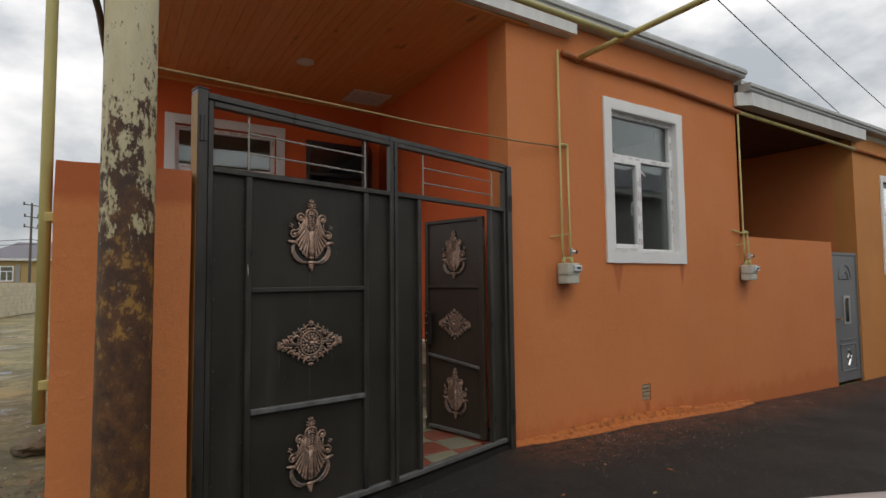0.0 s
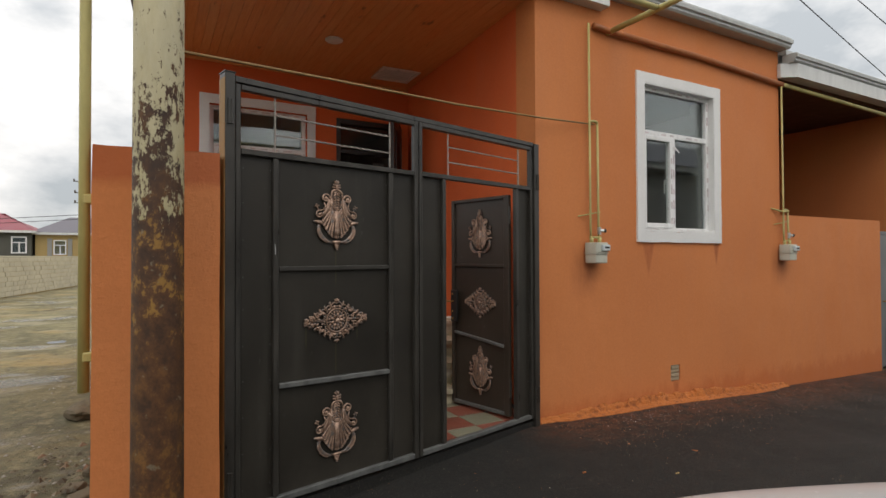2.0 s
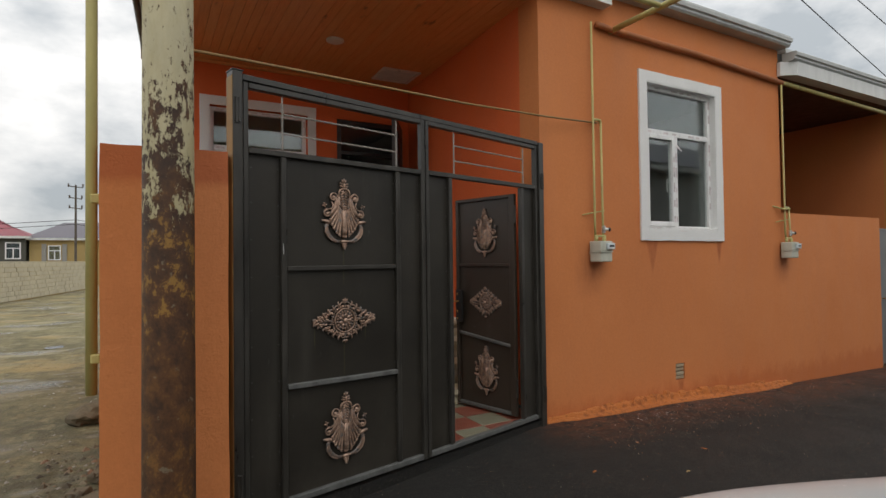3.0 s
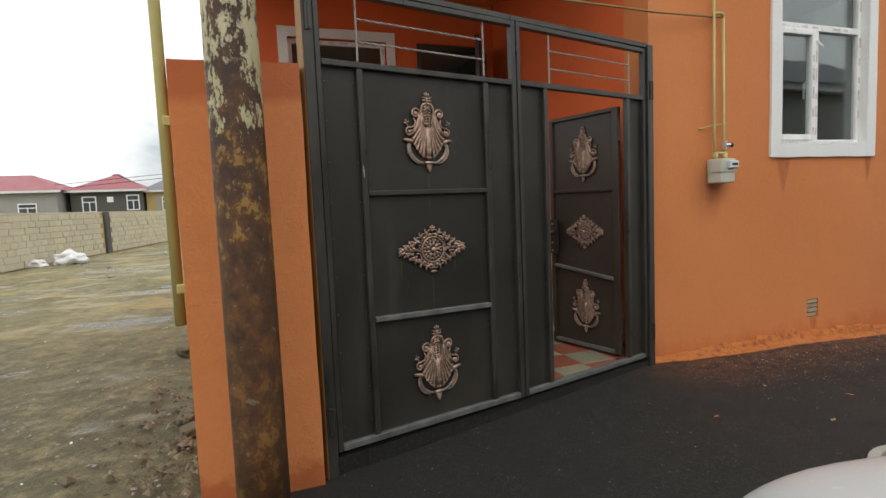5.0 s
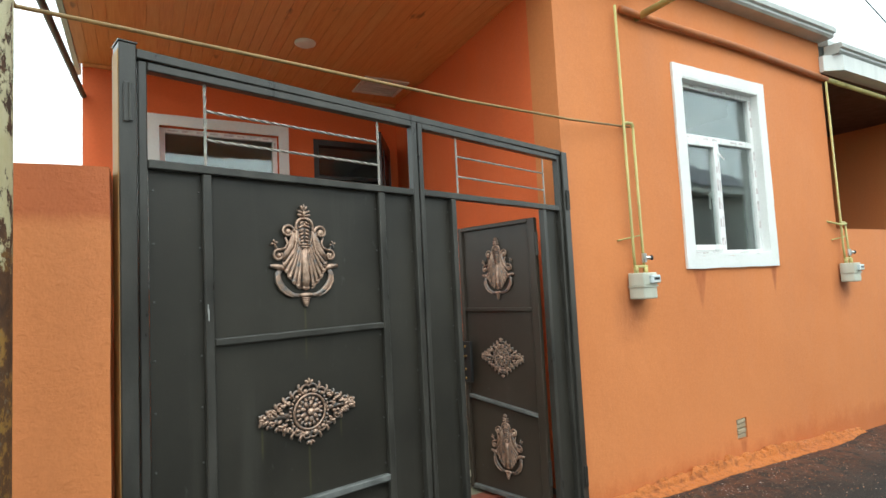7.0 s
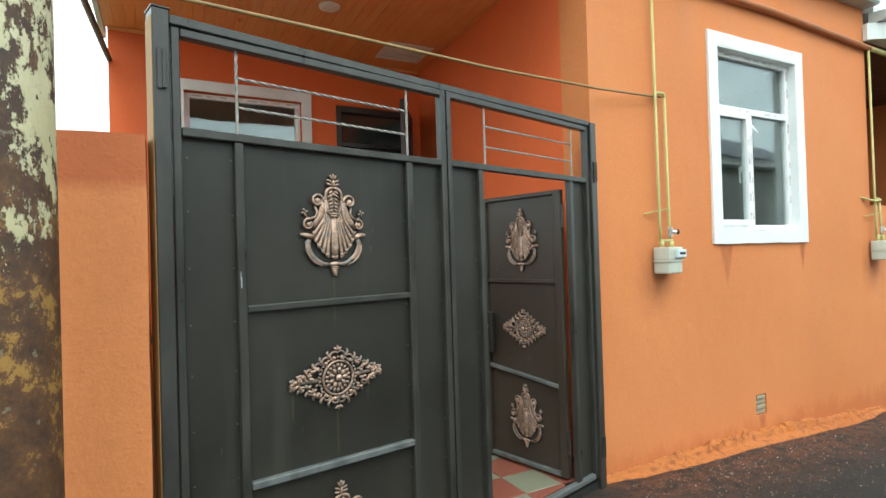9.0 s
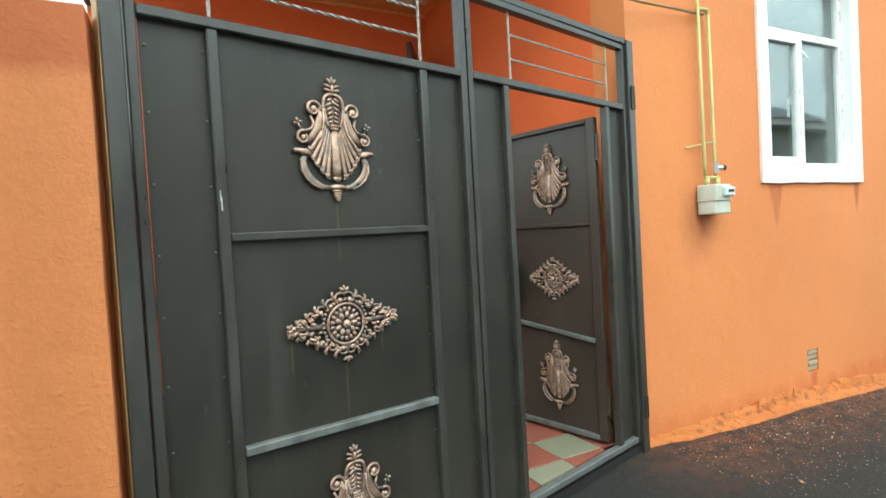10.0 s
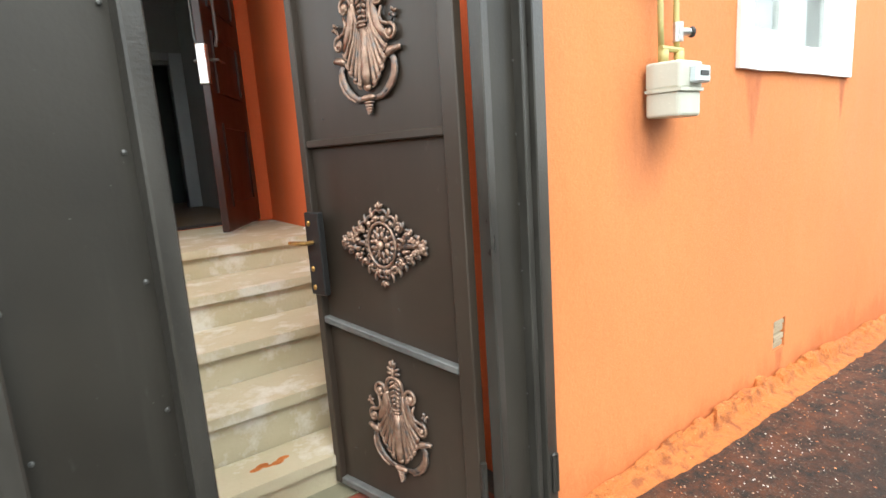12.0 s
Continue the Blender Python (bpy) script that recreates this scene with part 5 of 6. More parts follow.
# ---- vent hole low in the wall ----
vent = thing("wall_vent", pose(5.51, FY + 0.020, 0.165), "small broken brick vent low in the orange wall", "vent")
for k in range(4):
    bm = bmesh.new()
    z = 0.014 + 0.044 * k
    box(bm, 0.012 + 0.010 * (k % 2), 0.145 + 0.008 * ((k + 1) % 2), -0.010 - 0.008 * (k % 2), 0.045, z, z + 0.034, 0.004)
    for v in bm.verts:
        v.co += Vector((0.006, 0.002, 0.005)) * noise.noise(v.co * 30 + Vector((k, 0, 0)))
    part("slat", bm, M["vent_brick"], vent)
# backing plate, its brown standing in for shade between the slats
bm = bmesh.new()
rim = [(0.002, 0.007), (0.155, 0.007), (0.155, 0.187), (0.002, 0.187)]
lo = [bm.verts.new((x, 0.060, z)) for x, z in rim]
hi = [bm.verts.new((x, 0.050, z)) for x, z in rim]
bm.faces.new(lo)
bm.faces.new(hi[::-1])
for k in range(len(rim)):
    q = (k + 1) % len(rim)
    bm.faces.new((lo[k], hi[k], hi[q], lo[q]))
part("recess", bm, M["rust_cover"], vent, "brown plate behind the vent's slats, coloured for shaded gaps")

# ---- ceiling fittings ----
lampo = thing("ceiling_lamp", pose(2.27, 5.95, TOP), "round flat white ceiling lamp in the board ceiling", "lamp")
bm = bmesh.new()
tube(bm, [(0, 0, 0.0), (0, 0, -0.012), (0, 0, -0.02)], [0.10, 0.10, 0.085], 28)
part("rim", bm, M["lamp_face"], lampo)
bm = bmesh.new()
tube(bm, [(0, 0, -0.0205), (0, 0, -0.024)], [0.078, 0.07], 28)
part("diffuser", bm, M["lamp_face"], lampo)
hatch = thing("ceiling_hatch", pose(3.36, 6.70, TOP, 0, 0, -2), "pale framed hatch in the board ceiling", "hatch")
part("frame", boxes((-0.27, -0.22, -0.24, 0.24, -0.02, 0.0), (0.22, 0.27, -0.24, 0.24, -0.02, 0.0), (-0.22, 0.22, -0.24, -0.19, -0.02, 0.0), (-0.22, 0.22, 0.19, 0.24, -0.02, 0.0), bevel=0.004), M["lamp_face"], hatch)
part("panel", boxes((-0.219, 0.219, -0.189, 0.189, -0.010, 0.0)), M["fascia"], hatch)
for k in range(5):
    part("slat", boxes((-0.21, 0.21, -0.17 + 0.075 * k, -0.14 + 0.075 * k, -0.016, -0.0105)), M["fascia"], hatch)

# ---- the neighbouring house ----
wall("wall_low", X1, 10.34, FY + 0.002, FY + 0.22, -0.6, 2.10, [], M["orange"], "low orange wall before the neighbouring yard")
wall("wall_neighbour_rear", X1, 11.6, 7.2, 7.4, -0.6, 3.95, [], M["orange_plain"], "orange rear wall of the neighbouring yard")
wall("wall_neighbour_side", FY + 0.3, 7.2, 11.30, 11.6, -0.6, 3.95, [], M["orange_plain"], "orange side wall of the neighbouring yard", along="y")
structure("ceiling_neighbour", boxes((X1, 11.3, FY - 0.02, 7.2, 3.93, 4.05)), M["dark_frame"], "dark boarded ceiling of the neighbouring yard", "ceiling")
structure("floor_neighbour", boxes((X1, 11.3, FY + 0.2, 7.2, -0.3, -0.15)), M["pale_concrete"], "concrete floor of the neighbouring yard", "floor")
wall("wall_neighbour_front", 11.30, 17.5, FY - 0.004, FY + 0.3, -0.7, 4.0, [(12.5, 13.7, 1.68, 3.28)], M["ochre"], "ochre-orange street wall of the neighbouring house")
trim_frame("trim_window_neighbour", pose(12.5, FY - 0.005, 1.68), 1.2, 1.6, 0.115, "white painted band round the neighbour's window")
casement("window_3", pose(12.5, FY + 0.05, 1.68), 1.2, 1.6, "white plastic window of the neighbouring house")
structure("room_neighbour", boxes((11.9, 14.6, 5.6, 5.7, 0.5, 3.6)), M["room"], "grey indoor wall behind the neighbour's window", "wall")
bm = bmesh.new()
prism(bm, [(7.80, 3.86), (11.45, 3.86), (11.45, FY - 0.006), (7.62, FY - 0.006), (7.62, 3.98)], 3.885, 4.065)
structure("fascia_neighbour", bm, M["fascia"], "light grey fascia board over the neighbouring yard", "trim")
eave("eave_neighbour", 7.70, 18.0, 3.84, 4.068, "pale grey metal eave edge of the neighbouring house")
bm = bmesh.new()
box(bm, 7.7, 18.0, 3.95, 11.5, 4.19, 4.25)
for v in bm.verts:
    if v.co.y > 8:
        v.co.z += 1.4
structure("roof_neighbour", bm, M["gutter"], "pale grey sheet roof of the neighbouring house", "roof")

gd = thing("door_2", pose(10.36, FY + 0.02, -0.20), "grey embossed steel street door of the neighbouring yard", "door")
gd["kind"] = "structure"
part("door_frame", boxes((0, 0.05, 0, 0.1, 0, 2.14), (0.90, 0.95, 0, 0.1, 0, 2.14), (0.05, 0.90, 0, 0.1, 2.09, 2.14), bevel=0.004), M["grey_door"], gd)
dl = part("door_leaf", boxes((0.052, 0.898, 0.01, 0.06, 0.03, 2.088), bevel=0.004), M["grey_door"], gd)
bm = bmesh.new()
for r0 in (0.22, 0.11):
    tube(bm, [(0.475 + r0 * math.cos(a), 0.008, 1.70 + r0 * math.sin(a) * 1.1) for a in np.linspace(0, math.pi, 15)] + [(0.475 + r0, 0.008, 1.70)], 0.012, 6)
for z in (0.20, 0.62, 0.70):
    tube(bm, [(0.2, 0.008, z), (0.75, 0.008, z)], 0.011, 6)
for x in (0.2, 0.75):
    tube(bm, [(x, 0.008, 0.20), (x, 0.008, 0.62)], 0.011, 6)
part("embossing", bm, M["grey_door"], dl)
part("slot_frame", boxes((0.36, 0.40, -0.006, 0.01, 0.95, 1.42), (0.55, 0.59, -0.006, 0.01, 0.95, 1.42), (0.40, 0.55, -0.006, 0.01, 0.95, 0.99), (0.40, 0.55, -0.006, 0.01, 1.38, 1.42)), M["chrome"], dl)
part("slot_pane", boxes((0.401, 0.549, 0.002, 0.008, 0.991, 1.379)), M["car_glass"], dl)
bm = bmesh.new()
for pts in ([(0.44, 0.28), (0.50, 0.36), (0.56, 0.44), (0.47, 0.54)], [(0.40, 0.40), (0.46, 0.46), (0.54, 0.34)]):
    tube(bm, [(x, 0.002, z) for x, z in pts], 0.018, 6)
part("lower_grille", bm, M["chrome"], dl)
bm = bmesh.new()
tube(bm, [(0.11, 0.01, 1.05), (0.11, -0.045, 1.05), (0.22, -0.05, 1.05)], 0.010, 8)
part("handle", bm, M["brass"], dl)

# ---- cables overhead ----
for p, q in (((0.50, 2.82, 5.60), (10.54, 3.86, 4.175)), ((0.50, 2.82, 5.71), (16.0, 4.17, 4.31))):
    pts = [Vector(p).lerp(Vector(q), t) - Vector((0, 0, 0.05 * 4 * t * (1 - t))) for t in np.linspace(0, 1, 15)]
    bm = bmesh.new()
    tube(bm, pts, 0.006, 6)
    tagged(mesh_object("overhead_cable", bm, M["wire"]), "thin black overhead cable sagging to the neighbour's roof", "cable", "overhead cables")

# ---- houses and wall across the open ground ----
def far_window(parent, x, y, z0, w, h, pier=False):
    wn = part("window", boxes((x, x + 0.07, y, y + 0.06, z0, z0 + h), (x + w - 0.07, x + w, y, y + 0.06, z0, z0 + h), (x + 0.07, x + w - 0.07, y, y + 0.06, z0, z0 + 0.07), (x + 0.07, x + w - 0.07, y, y + 0.06, z0 + h - 0.07, z0 + h),
                               (x + 0.07, x + w - 0.07, y, y + 0.06, z0 + h * 0.62, z0 + h * 0.62 + 0.06), (x + w * 0.48, x + w * 0.48 + 0.06, y, y + 0.06, z0 + 0.07, z0 + h * 0.62)), M["pvc"], parent, "white plastic window")
    part("pane", boxes((x + 0.07, x + w - 0.07, y + 0.03, y + 0.045, z0 + 0.07, z0 + h - 0.07)), M["blue_glass"], wn)
    if pier:
        for xa in (x - 0.35, x + w + 0.08):
            part("brick_pier", boxes((xa, xa + 0.27, y - 0.03, y + 0.08, z0 - 0.1, z0 + h + 0.1)), M["grey_render"], parent, "grey brick pier beside the window")


def far_house(x0, x1, y, deep, eave_z, ridge, over, wallmat, roofmat, label, wins, pier=False, inset=2.5):
    h = thing("house", pose(0, 0, 0), label, "house", "houses across the open ground")
    part("wall", boxes((x0, x1, y, y + deep, -0.2, eave_z)), M[wallmat], h)
    bm = bmesh.new()
    a = [(x0 - over, y - over, eave_z + 0.12), (x1 + over, y - over, eave_z + 0.12), (x1 + over, y + deep + over, eave_z + 0.12), (x0 - over, y + deep + over, eave_z + 0.12)]
    b = [(x0 + inset, y + deep / 2, ridge), (x1 - inset, y + deep / 2, ridge)]
    va, vb = [bm.verts.new(p) for p in a], [bm.verts.new(p) for p in b]
    bm.faces.new((va[0], va[1], vb[1], vb[0]))
    bm.faces.new((va[2], va[3], vb[0], vb[1]))
    bm.faces.new((va[1], va[2], vb[1]))
    bm.faces.new((va[3], va[0], vb[0]))
    bm.faces.new(va[::-1])
    part("roof", bm, M[roofmat], h)
    part("fascia", boxes((x0 - over, x1 + over, y - over, y - over + 0.06, eave_z - 0.04, eave_z + 0.115)), M["fascia"], h)
    for wx, wz, ww, wh in wins:
        far_window(h, wx, y - 0.06, wz, ww, wh, pier)
    return h


dark = far_house(-11.6, -6.95, 46, 7, 3.35, 4.85, 0.35, "olive", "red_roof", "dark olive house with a red sheet roof", [(-10.9, 1.85, 0.9, 1.15), (-8.05, 1.9, 0.85, 1.15)])
part("vent", boxes((-9.3, -8.9, 45.95, 46.0, 2.55, 2.95)), M["pvc"], dark)
far_house(-6.8, 0.2, 46.4, 7, 3.25, 4.7, 0.3, "yellow_render", "grey_roof", "sandy yellow house with a grey sheet roof", [(-5.75, 1.8, 0.75, 1.05)], True, 1.6)
far_house(-20.0, -12.0, 44.5, 8, 3.35, 4.8, 0.35, "grey_render", "red_roof", "grey rendered house with a red sheet roof", [(-14.3, 1.7, 1.1, 0.9)])
far_house(-16, -9.5, 62, 7, 3.9, 5.4, 0.4, "grey_render", "red_roof", "farther house with a red sheet roof", [])
far_house(-7.4, -3.6, 66, 7, 3.9, 5.6, 0.4, "grey_render", "red_roof", "farther house with a dark red roof", [])

up = thing("power_pole", pose(-4.0, 45, 0.55), "dark steel power pole with three insulator arms", "pole")
bm = bmesh.new()
tube(bm, [(0, 0, -0.6), (0, 0, 6.5)], [0.09, 0.06], 10)
part("shaft", bm, M["pipe_dark"], up)
for z, a in ((6.35, 0.42), (5.55, 0.36), (4.85, 0.36)):
    bm = bmesh.new()
    tube(bm, [(-a, 0, z + 0.06), (a, 0, z - 0.04)], 0.032, 6)
    for x in (-a, a):
        tube(bm, [(x, 0, z), (x, 0, z + 0.22)], 0.05, 6)
    part("arm", bm, M["pipe_dark"], up)
for z, q in ((4.0, 3.6), (3.7, 3.4)):
    bm = bmesh.new()
    tube(bm, [(-4.0, 45, z + 0.6), (-15, 47, z - 0.25), (-30, 50, q)], 0.02, 5)
    tube(bm, [(-4.0, 45, z + 0.6), (2, 46, z - 0.3), (14, 48, q)], 0.02, 5)
    tagged(mesh_object("overhead_cable", bm, M["wire"]), "thin dark cable at the far power pole", "cable", "overhead cables")


def boundary_wall():
    a, b = Vector((-6.6, 17.0)), Vector((-2.9, 40.0))
    ang = math.degrees(math.atan2((b - a).y, (b - a).x))
    ln = (b - a).length
    w = thing("boundary_wall", pose(a.x, a.y, 0, 0, 0, ang), "long boundary wall of bare limestone blocks", "wall")
    w["kind"] = "structure"
    part("core", boxes((0, ln, -0.16, 0.16, -0.2, 1.60)), M["yellow_render"], w)
    part("pier", boxes((8.55, 8.95, -0.26, 0.26, -0.1, 1.66), bevel=0.02), M["dark_concrete"], w, "dark weathered concrete pier")
    me = bpy.data.meshes.new("block")
    bm = boxes((0.006, 0.394, -0.20, 0.20, 0.005, 0.195), bevel=0.008)
    bmesh.ops.recalc_face_normals(bm, faces=bm.faces)
    bm.to_mesh(me)
    bm.free()
    me.materials.append(M["limestone"])
    rest = bmesh.new()
    r = random.Random(8)
    for c in range(8):
        x = -0.2 * (c % 2)
        while x < ln:
            jit = r.uniform(-0.015, 0.015)
            if 3.0 < x < 19.5 and not 8.2 < x < 8.95:
                shared("block", me, w, pose(x, jit, 0.2 * c + 0.01))
            elif not 8.2 < x < 8.95:
                box(rest, x + 0.006, x + 0.394, -0.2 + jit, 0.2 + jit, 0.2 * c + 0.015, 0.2 * c + 0.205)
            x += 0.4
    tagged(part("far_blocks", rest, M["limestone"], w), kind="stuff")
    part("coping", boxes((0, ln, -0.17, 0.17, 1.615, 1.67)), M["limestone"], w)


def sack(m, sx, sy, sz, seed):
    bm = bmesh.new()
    bmesh.ops.create_icosphere(bm, subdivisions=4, radius=1)
    for v in bm.verts:
        p = v.co.copy()
        k = 1 + 0.38 * noise.noise(p * 1.6 + Vector((seed, 0, 0))) + 0.17 * noise.noise(p * 4 + Vector((0, seed, 0)))
        v.co = Vector((p.x * sx * k, p.y * sy * k, max(-0.55, p.z) * sz * k + 0.5 * sz))
    ob = mesh_object("plastic_sack", bm, M["sack"], True)
    ob.matrix_basis = m
    tagged(ob, "crumpled white plastic sack lying by the boundary wall", "sack", "sacks by the wall")


sack(pose(-5.05, 20.6, 0.0, 0, 0, 20), 0.46, 0.34, 0.27, 1)
sack(pose(-5.75, 20.0, 0.0, 0, 0, -30), 0.34, 0.22, 0.15, 6)

# ---- manhole and litter on the lane ----
mh = thing("manhole_cover", pose(3.60, 1.93, level(3.7) + 0.004), "rusty manhole cover in a pale worn concrete ring", "manhole")
bm = bmesh.new()
ro, ri, n = 0.33, 0.27, 40
rings = [[bm.verts.new((r * math.cos(k * math.tau / n), r * math.sin(k * math.tau / n), z)) for k in range(n)] for r, z in ((ro, -0.03), (ro - 0.01, 0.022), (ri, 0.026), (ri - 0.004, -0.01))]
for a, b in zip(rings, rings[1:]):
    for k in range(n):
        bm.faces.new((a[k], a[(k + 1) % n], b[(k + 1) % n], b[k]))
part("ring", bm, M["pale_concrete"], mh)
bm = bmesh.new()
tube(bm, [(0, 0, -0.02), (0, 0, 0.014)], 0.262, 36)
for k in range(-4, 5):
    box(bm, -0.2, 0.2, 0.05 * k - 0.008, 0.05 * k + 0.008, 0.014, 0.02)
part("lid", bm, M["rust_cover"], mh)


def scatter(name, count, mat, place, size, label, category, seed):
    r = random.Random(seed)
    verts, faces = [], []
    for i in range(count):
        x, y, z = place(r)
        s = r.uniform(*size)
        base = len(verts)
        rot = r.uniform(0, math.pi)
        pts = [(1, 0, 0), (0.2, 0.9, 0.1), (-0.9, 0.3, 0), (-0.2, -0.8, 0.15), (0.1, 0.1, 0.7)]
        for px, py, pz in pts:
            px, py = px * r.uniform(0.6, 1.2), py * r.uniform(0.6, 1.2)
            verts.append((x + s * (px * math.cos(rot) - py * math.sin(rot)), y + s * (px * math.sin(rot) + py * math.cos(rot)), z + s * pz * r.uniform(0.5, 1.1)))
        faces += [(base, base + 1, base + 4), (base + 1, base + 2, base + 4), (base + 2, base + 3, base + 4), (base + 3, base, base + 4)]
    me = bpy.data.meshes.new(name)
    me.from_pydata(verts, [], faces)
    me.materials.append(M[mat])
    tagged(new(name, me), label, category, kind="stuff")


def by_wall(r):
    x = r.uniform(3.7, 8.5)
    return x, FY - 0.16 - abs(r.gauss(0, 0.42)), level(x) + 0.001


def on_lane(r):
    x = r.uniform(0.8, 9)
    return x, r.uniform(0.8, 3.3 + 0.2 * min(x, 2.5)), level(x) + 0.001


def white_heap(r):
    x = 4.78 + r.gauss(0, 0.24)
    return x, 3.64 + 0.12 * (x - 4.78) + r.gauss(0, 0.08), level(x) + 0.002


def on_mud(r):
    x = r.uniform(-2.6, 0.12)
    y = 3.2 + 10 * r.random() ** 1.5
    return x, y, -0.03 + 0.05 * noise.noise((x * 0.6, y * 0.45, 0)) + 0.03 * noise.noise((x * 2.1, y * 1.7, 3)) - 0.02


scatter("plaster_crumbs", 1700, "chips", by_wall, (0.002, 0.007), "orange plaster crumbs on the asphalt by the wall", "debris", 1)
scatter("plaster_crumbs", 55, "white_paint", white_heap, (0.0015, 0.006), "white plaster crumbs in a small heap", "debris", 2)
scatter("asphalt_grit", 2400, "chips", on_lane, (0.0015, 0.0045), "pale grit scattered over the asphalt", "debris", 3)
scatter("loose_stones", 600, "stone_chip", on_mud, (0.006, 0.024), "loose grey stones on the wet earth", "stones", 4)
for x, y, a, k in ((0.06, 4.32, 20, 1.0), (-0.02, 4.55, -35, 0.8), (0.08, 4.85, 60, 0.9), (0.0, 4.10, 5, 0.7)):
    bm = bmesh.new()
    box(bm, -0.09 * k, 0.09 * k, -0.055 * k, 0.055 * k, 0.0, 0.055 * k, 0.008)
    for v in bm.verts:
        v.co += Vector((0.02, 0.015, 0.01)) * noise.noise(v.co * 14 + Vector((x * 9, y, 0)))
    ob = mesh_object("brick_fragment", bm, M["clod"])
    ob.matrix_basis = pose(x, y, -0.055, 6, -8, a)
    tagged(ob, "broken reddish brick fragment by the side fence", "brick", "brick fragments by the fence")


def by_pillar(r):
    y = 3.0 + 2.6 * r.random() ** 1.3
    x = 0.14 - abs(r.gauss(0, 0.28))
    return x, y, -0.02 + 0.03 * noise.noise((x * 2.1, y * 1.7, 3))


scatter("rubble", 260, "clod", by_pillar, (0.012, 0.045), "brown clods and brick rubble along the pillar's foot", "rubble", 7)
scatter("white_pebbles", 40, "white_paint", on_mud, (0.005, 0.016), "scattered white pebbles on the wet earth", "pebbles", 9)
bm = bmesh.new()
bmesh.ops.create_icosphere(bm, subdivisions=3, radius=1)
for v in bm.verts:
    q = v.co * (1 + 0.35 * noise.noise(v.co * 1.7) + 0.14 * noise.noise(v.co * 5))
    v.co = Vector((q.x * 0.20, q.y * 0.16, q.z * 0.10 + 0.05))
ob = mesh_object("stone_slab", bm, M["clod"])
ob.matrix_basis = pose(-0.10, 6.6, -0.02, 0, -10, 25)
tagged(ob, "flat brown broken stone lying by the side fence", "stone")
for x, y, a, mt in ((3.20, 2.95, 20, "ledge"), (4.29, 2.86, -60, "ledge"), (3.77, 2.61, 10, "yellow_render"), (3.95, 3.2, 70, "chips")):
    bm = bmesh.new()
    for k in range(4):
        blob(bm, (0.010 * k, 0.006 * math.sin(2.2 * k), 0.002), 0.009, 0.006 + 0.002 * (k % 2), 0.002, 6, 4)
    ob = mesh_object("leaf_scrap", bm, M[mt])
    ob.matrix_basis = pose(x, y, level(x) + 0.002, 0, 0, a)
    tagged(ob, "small coloured scrap lying on the asphalt", "litter", "scraps on the lane")


def puddle(x, y, rx, ry, seed):
    bm = bmesh.new()
    n = 36
    ring = [bm.verts.new((x + rx * math.cos(a) * (1 + 0.35 * noise.noise((math.cos(a) * 1.5, math.sin(a) * 1.5, seed))), y + ry * math.sin(a) * (1 + 0.35 * noise.noise((math.sin(a) * 1.5, seed, math.cos(a)))), -0.047)) for a in (k * math.tau / n for k in range(n))]
    bm.faces.new(ring)
    tagged(mesh_object("water", bm, M["water"]), "shallow muddy puddle on the earth track", "puddle", kind="structure")


for q in ((-1.15, 12.6, 0.16, 0.22, 1), (-3.0, 15.5, 0.30, 0.22, 2), (-3.7, 18.2, 0.45, 0.4, 4), (-2.4, 21.0, 0.5, 0.7, 5), (-3.1, 26.0, 0.4, 1.2, 6)):
    puddle(*q)

boundary_wall()

# chequered yard tiles
tm = {}
for key in ("tile_red", "tile_grey"):
    bm = boxes((0.003, 0.297, 0.003, 0.297, 0.0, 0.016), bevel=0.0025)
    me = bpy.data.meshes.new("tile")
    bmesh.ops.recalc_face_normals(bm, faces=bm.faces)
    bm.to_mesh(me)
    bm.free()
    me.materials.append(M[key])
    tm[key] = me
floor = bpy.data.objects["floor_yard"]
for i in range(-1, 11):
    for j in range(0, 5):
        x, y = 0.53 + 0.30 * i, 3.38 + 0.30 * j
        gy = 3.318 + (x - 0.81) * 0.2445
        if y + 0.25 < gy + 0.05 or x + 0.3 > 3.63 + 0.05 * (y > 4.3) or y > 4.6 and x > 2.3:
            continue
        me = tm["tile_red" if (i + j) % 2 else "tile_grey"]
        if y < gy + 0.3 * 0.2445 + 0.03:
            # cut along the gate
            bm = bmesh.new()
            bm.from_mesh(me)
            cut = bmesh.ops.bisect_plane(bm, geom=bm.verts[:] + bm.edges[:] + bm.faces[:], plane_co=(0, gy + 0.03 - y, 0), plane_no=(0.2445, -1, 0), clear_outer=True)
            bmesh.ops.edgeloop_fill(bm, edges=[e for e in cut["geom_cut"] if isinstance(e, bmesh.types.BMEdge)])
            old = me
            me = bpy.data.meshes.new("cut_tile")
            me.materials.append(old.materials[0])
            bm.to_mesh(me)
            empty = not bm.faces
            bm.free()
            if empty:
                continue
        shared("tile", me, floor, pose(x, y, 0.086))


# ---- the opposite side of the lane, behind the walker ----
wall("wall_opposite", -5.0, 20.0, -5.4, -5.1, -0.4, 3.7, [], M["grey_render"], "plain grey rendered wall across the lane")
structure("roof_opposite", boxes((-5.0, 8.98, -9.0, -4.95, 3.72, 3.86)), M["grey_roof"], "grey sheet roof across the lane", "roof")
wall("wall_opposite_house", 10.0, 26.0, -11.0, -5.41, -0.4, 4.7, [], M["grey_render"], "grey rendered taller house across the lane")
structure("fascia_opposite", boxes((9.6, 26.4, -11.4, -5.0, 4.70, 4.92)), M["fascia"], "light fascia board of the house across the lane", "trim")
bm = bmesh.new()
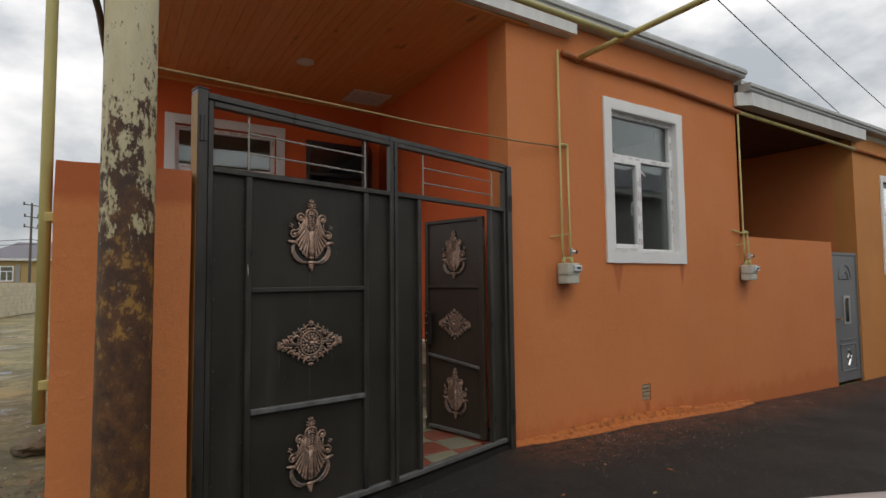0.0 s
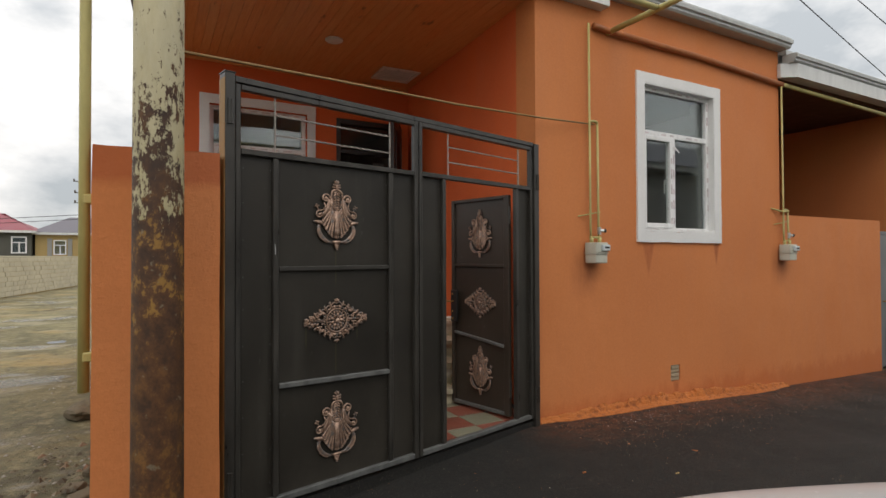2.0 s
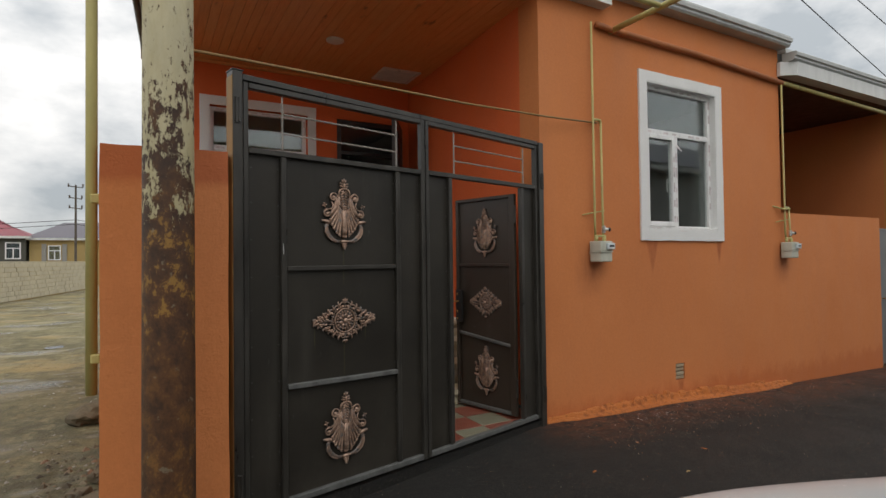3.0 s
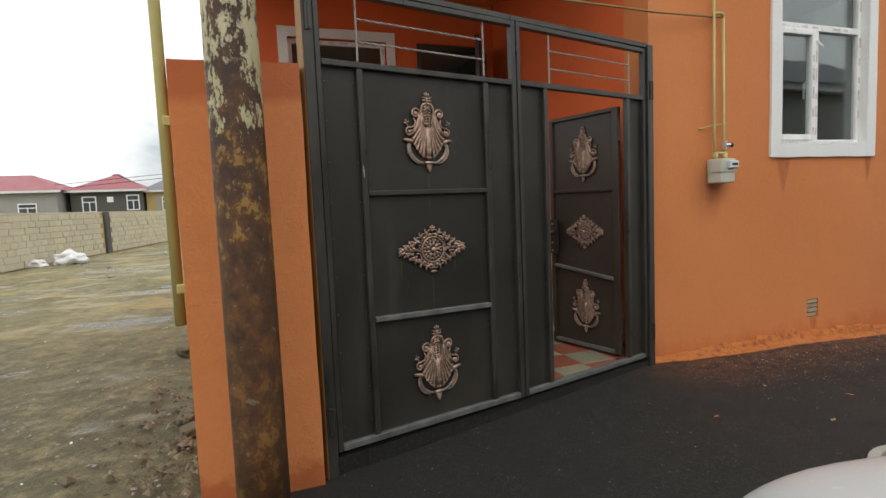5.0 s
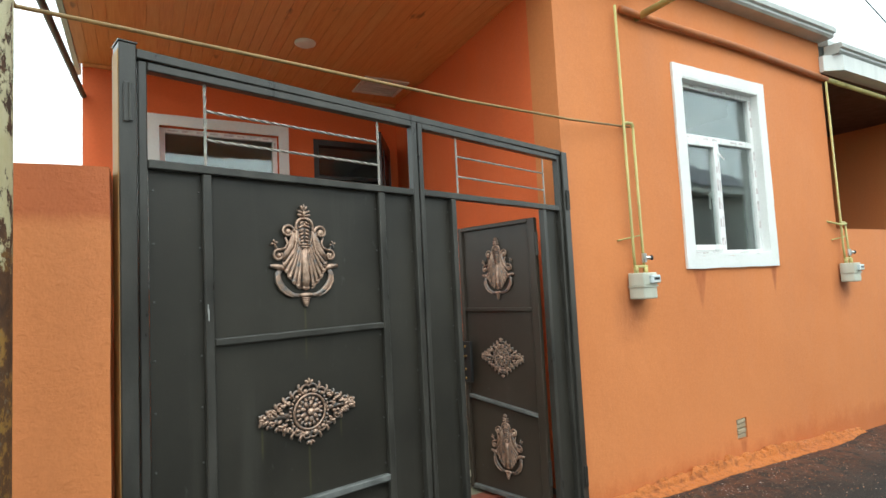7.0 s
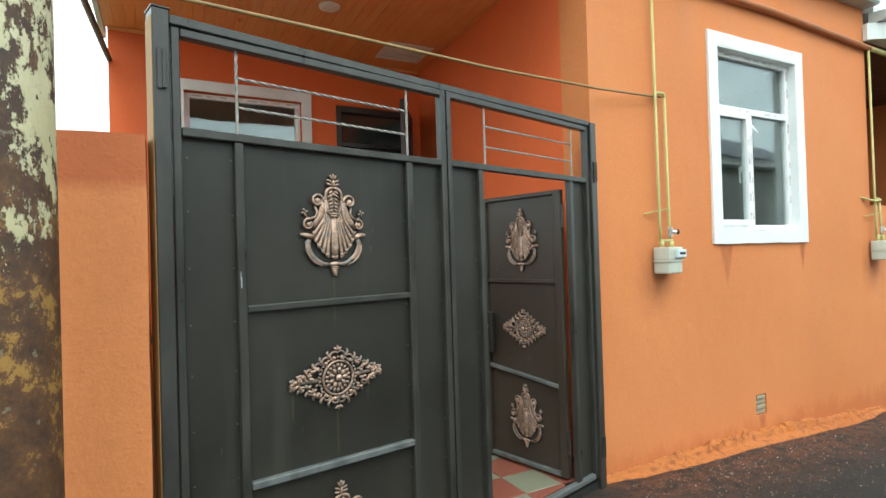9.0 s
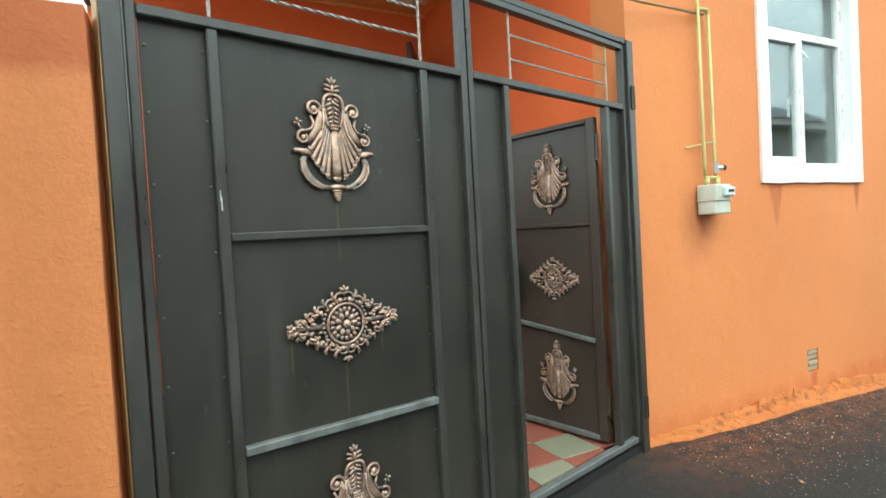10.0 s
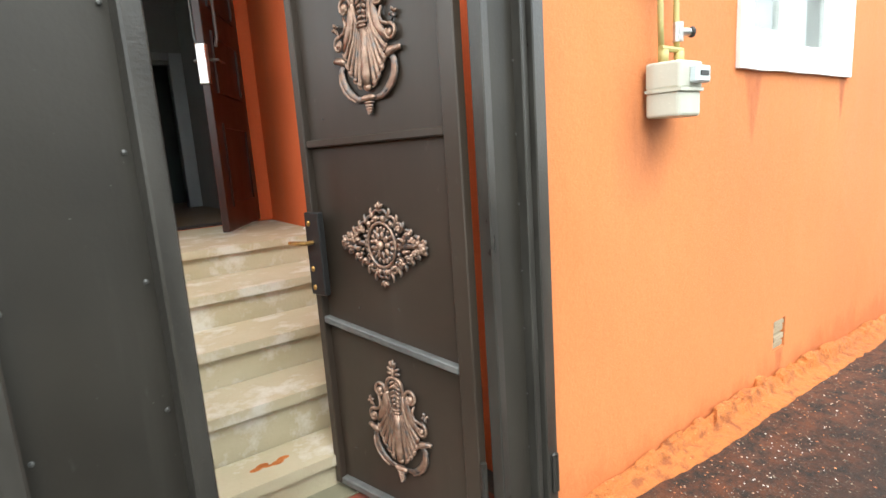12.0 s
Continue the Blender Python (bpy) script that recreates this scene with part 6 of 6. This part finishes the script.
lo = [bm.verts.new(q) for q in ((9.5, -11.5, 4.925), (26.5, -11.5, 4.925), (26.5, -4.9, 4.925), (9.5, -4.9, 4.925))]
hi = [bm.verts.new(q) for q in ((13.0, -8.2, 6.6), (23.0, -8.2, 6.6))]
for q in ((lo[0], lo[1], hi[1], hi[0]), (lo[1], lo[2], hi[1]), (lo[2], lo[3], hi[0], hi[1]), (lo[3], lo[0], hi[0]), (lo[3], lo[2], lo[1], lo[0])):
    bm.faces.new(q)
structure("roof_opposite_house", bm, M["grey_roof"], "grey hipped sheet roof across the lane", "roof")


# ---- parked car ----
def build_car(m):
    car = thing("car", m, "white parked saloon car on the asphalt", "car")
    # x runs from the front bumper backwards, y across; rows: x, half width, sill, shoulder, bonnet or roof height
    rows = [(0.0, 0.62, 0.32, 0.55, 0.60), (0.06, 0.74, 0.24, 0.62, 0.68), (0.25, 0.82, 0.22, 0.72, 0.80), (0.6, 0.86, 0.20, 0.80, 0.89), (1.1, 0.875, 0.20, 0.86, 0.955),
            (1.35, 0.88, 0.20, 0.89, 0.985), (2.2, 0.88, 0.20, 0.92, 1.0), (3.2, 0.88, 0.20, 0.93, 1.0), (3.7, 0.87, 0.22, 0.93, 1.0), (4.15, 0.83, 0.26, 0.88, 0.96), (4.32, 0.72, 0.34, 0.72, 0.80)]
    bm = bmesh.new()
    rings = []
    for x, w, s, sh, top in rows:
        prof = [(-w * 0.9, s), (-w, s + 0.12), (-w * 1.0, (s + sh) / 2), (-w * 0.985, sh - 0.04), (-w * 0.93, sh + 0.01), (-w * 0.72, sh + 0.75 * (top - sh)), (-w * 0.35, top - 0.005), (0, top)]
        prof += [(-p, q) for p, q in prof[-2::-1]]
        rings.append([bm.verts.new((x, p, q)) for p, q in prof])
    for a, b in zip(rings, rings[1:]):
        for i in range(len(a) - 1):
            bm.faces.new((a[i], b[i], b[i + 1], a[i + 1]))
        bm.faces.new((a[-1], b[-1], b[0], a[0]))
    bm.faces.new(rings[0])
    bm.faces.new(rings[-1][::-1])
    body = part("body", bm, M["car_paint"], car, smooth=True)
    sub = body.modifiers.new("rounding", "SUBSURF")
    sub.levels = sub.render_levels = 2
    bm = bmesh.new()
    sec = [(1.25, 0.74, 0.975), (1.95, 0.62, 1.40), (2.4, 0.60, 1.45), (3.1, 0.60, 1.43), (3.85, 0.70, 0.99)]
    rr = [[bm.verts.new((x, -w, z - 0.02)), bm.verts.new((x, -w * 0.6, z)), bm.verts.new((x, w * 0.6, z)), bm.verts.new((x, w, z - 0.02)), bm.verts.new((x, 0.80, 0.93)), bm.verts.new((x, -0.80, 0.93))] for x, w, z in sec]
    for a, b in zip(rr, rr[1:]):
        for i in range(6):
            bm.faces.new((a[i], b[i], b[(i + 1) % 6], a[(i + 1) % 6]))
    bm.faces.new(rr[0])
    bm.faces.new(rr[-1][::-1])
    part("cabin_glass", bm, M["car_glass"], car, "tinted cabin glass")
    bm = bmesh.new()
    box(bm, 1.9, 3.15, -0.60, 0.60, 1.43, 1.475, 0.02)
    part("roof", bm, M["car_paint"], car)
    for s in (-1, 1):
        bm = bmesh.new()
        blob(bm, (0.17, s * 0.60, 0.57), 0.10, 0.14, 0.06, 12, 8)
        part("headlight", bm, M["glass"], car)
        bm = bmesh.new()
        blob(bm, (1.72, s * 0.95, 1.0), 0.07, 0.10, 0.07, 10, 6)
        part("mirror", bm, M["car_paint"], car)
        for x in (0.78, 3.45):
            bm = bmesh.new()
            tube(bm, [(x, s * 0.72, 0.31), (x, s * 0.885, 0.31)], 0.31, 24)
            wh = part("wheel", bm, M["tyre"], car)
            bm = bmesh.new()
            tube(bm, [(x, s * 0.886, 0.31), (x, s * 0.895, 0.31)], [0.21, 0.19], 20)
            part("rim", bm, M["chrome"], wh)


build_car(pose(1.26, 1.03, level(1.8), 0, 0, -38) @ Matrix.Diagonal((1, 1, 0.931, 1)))
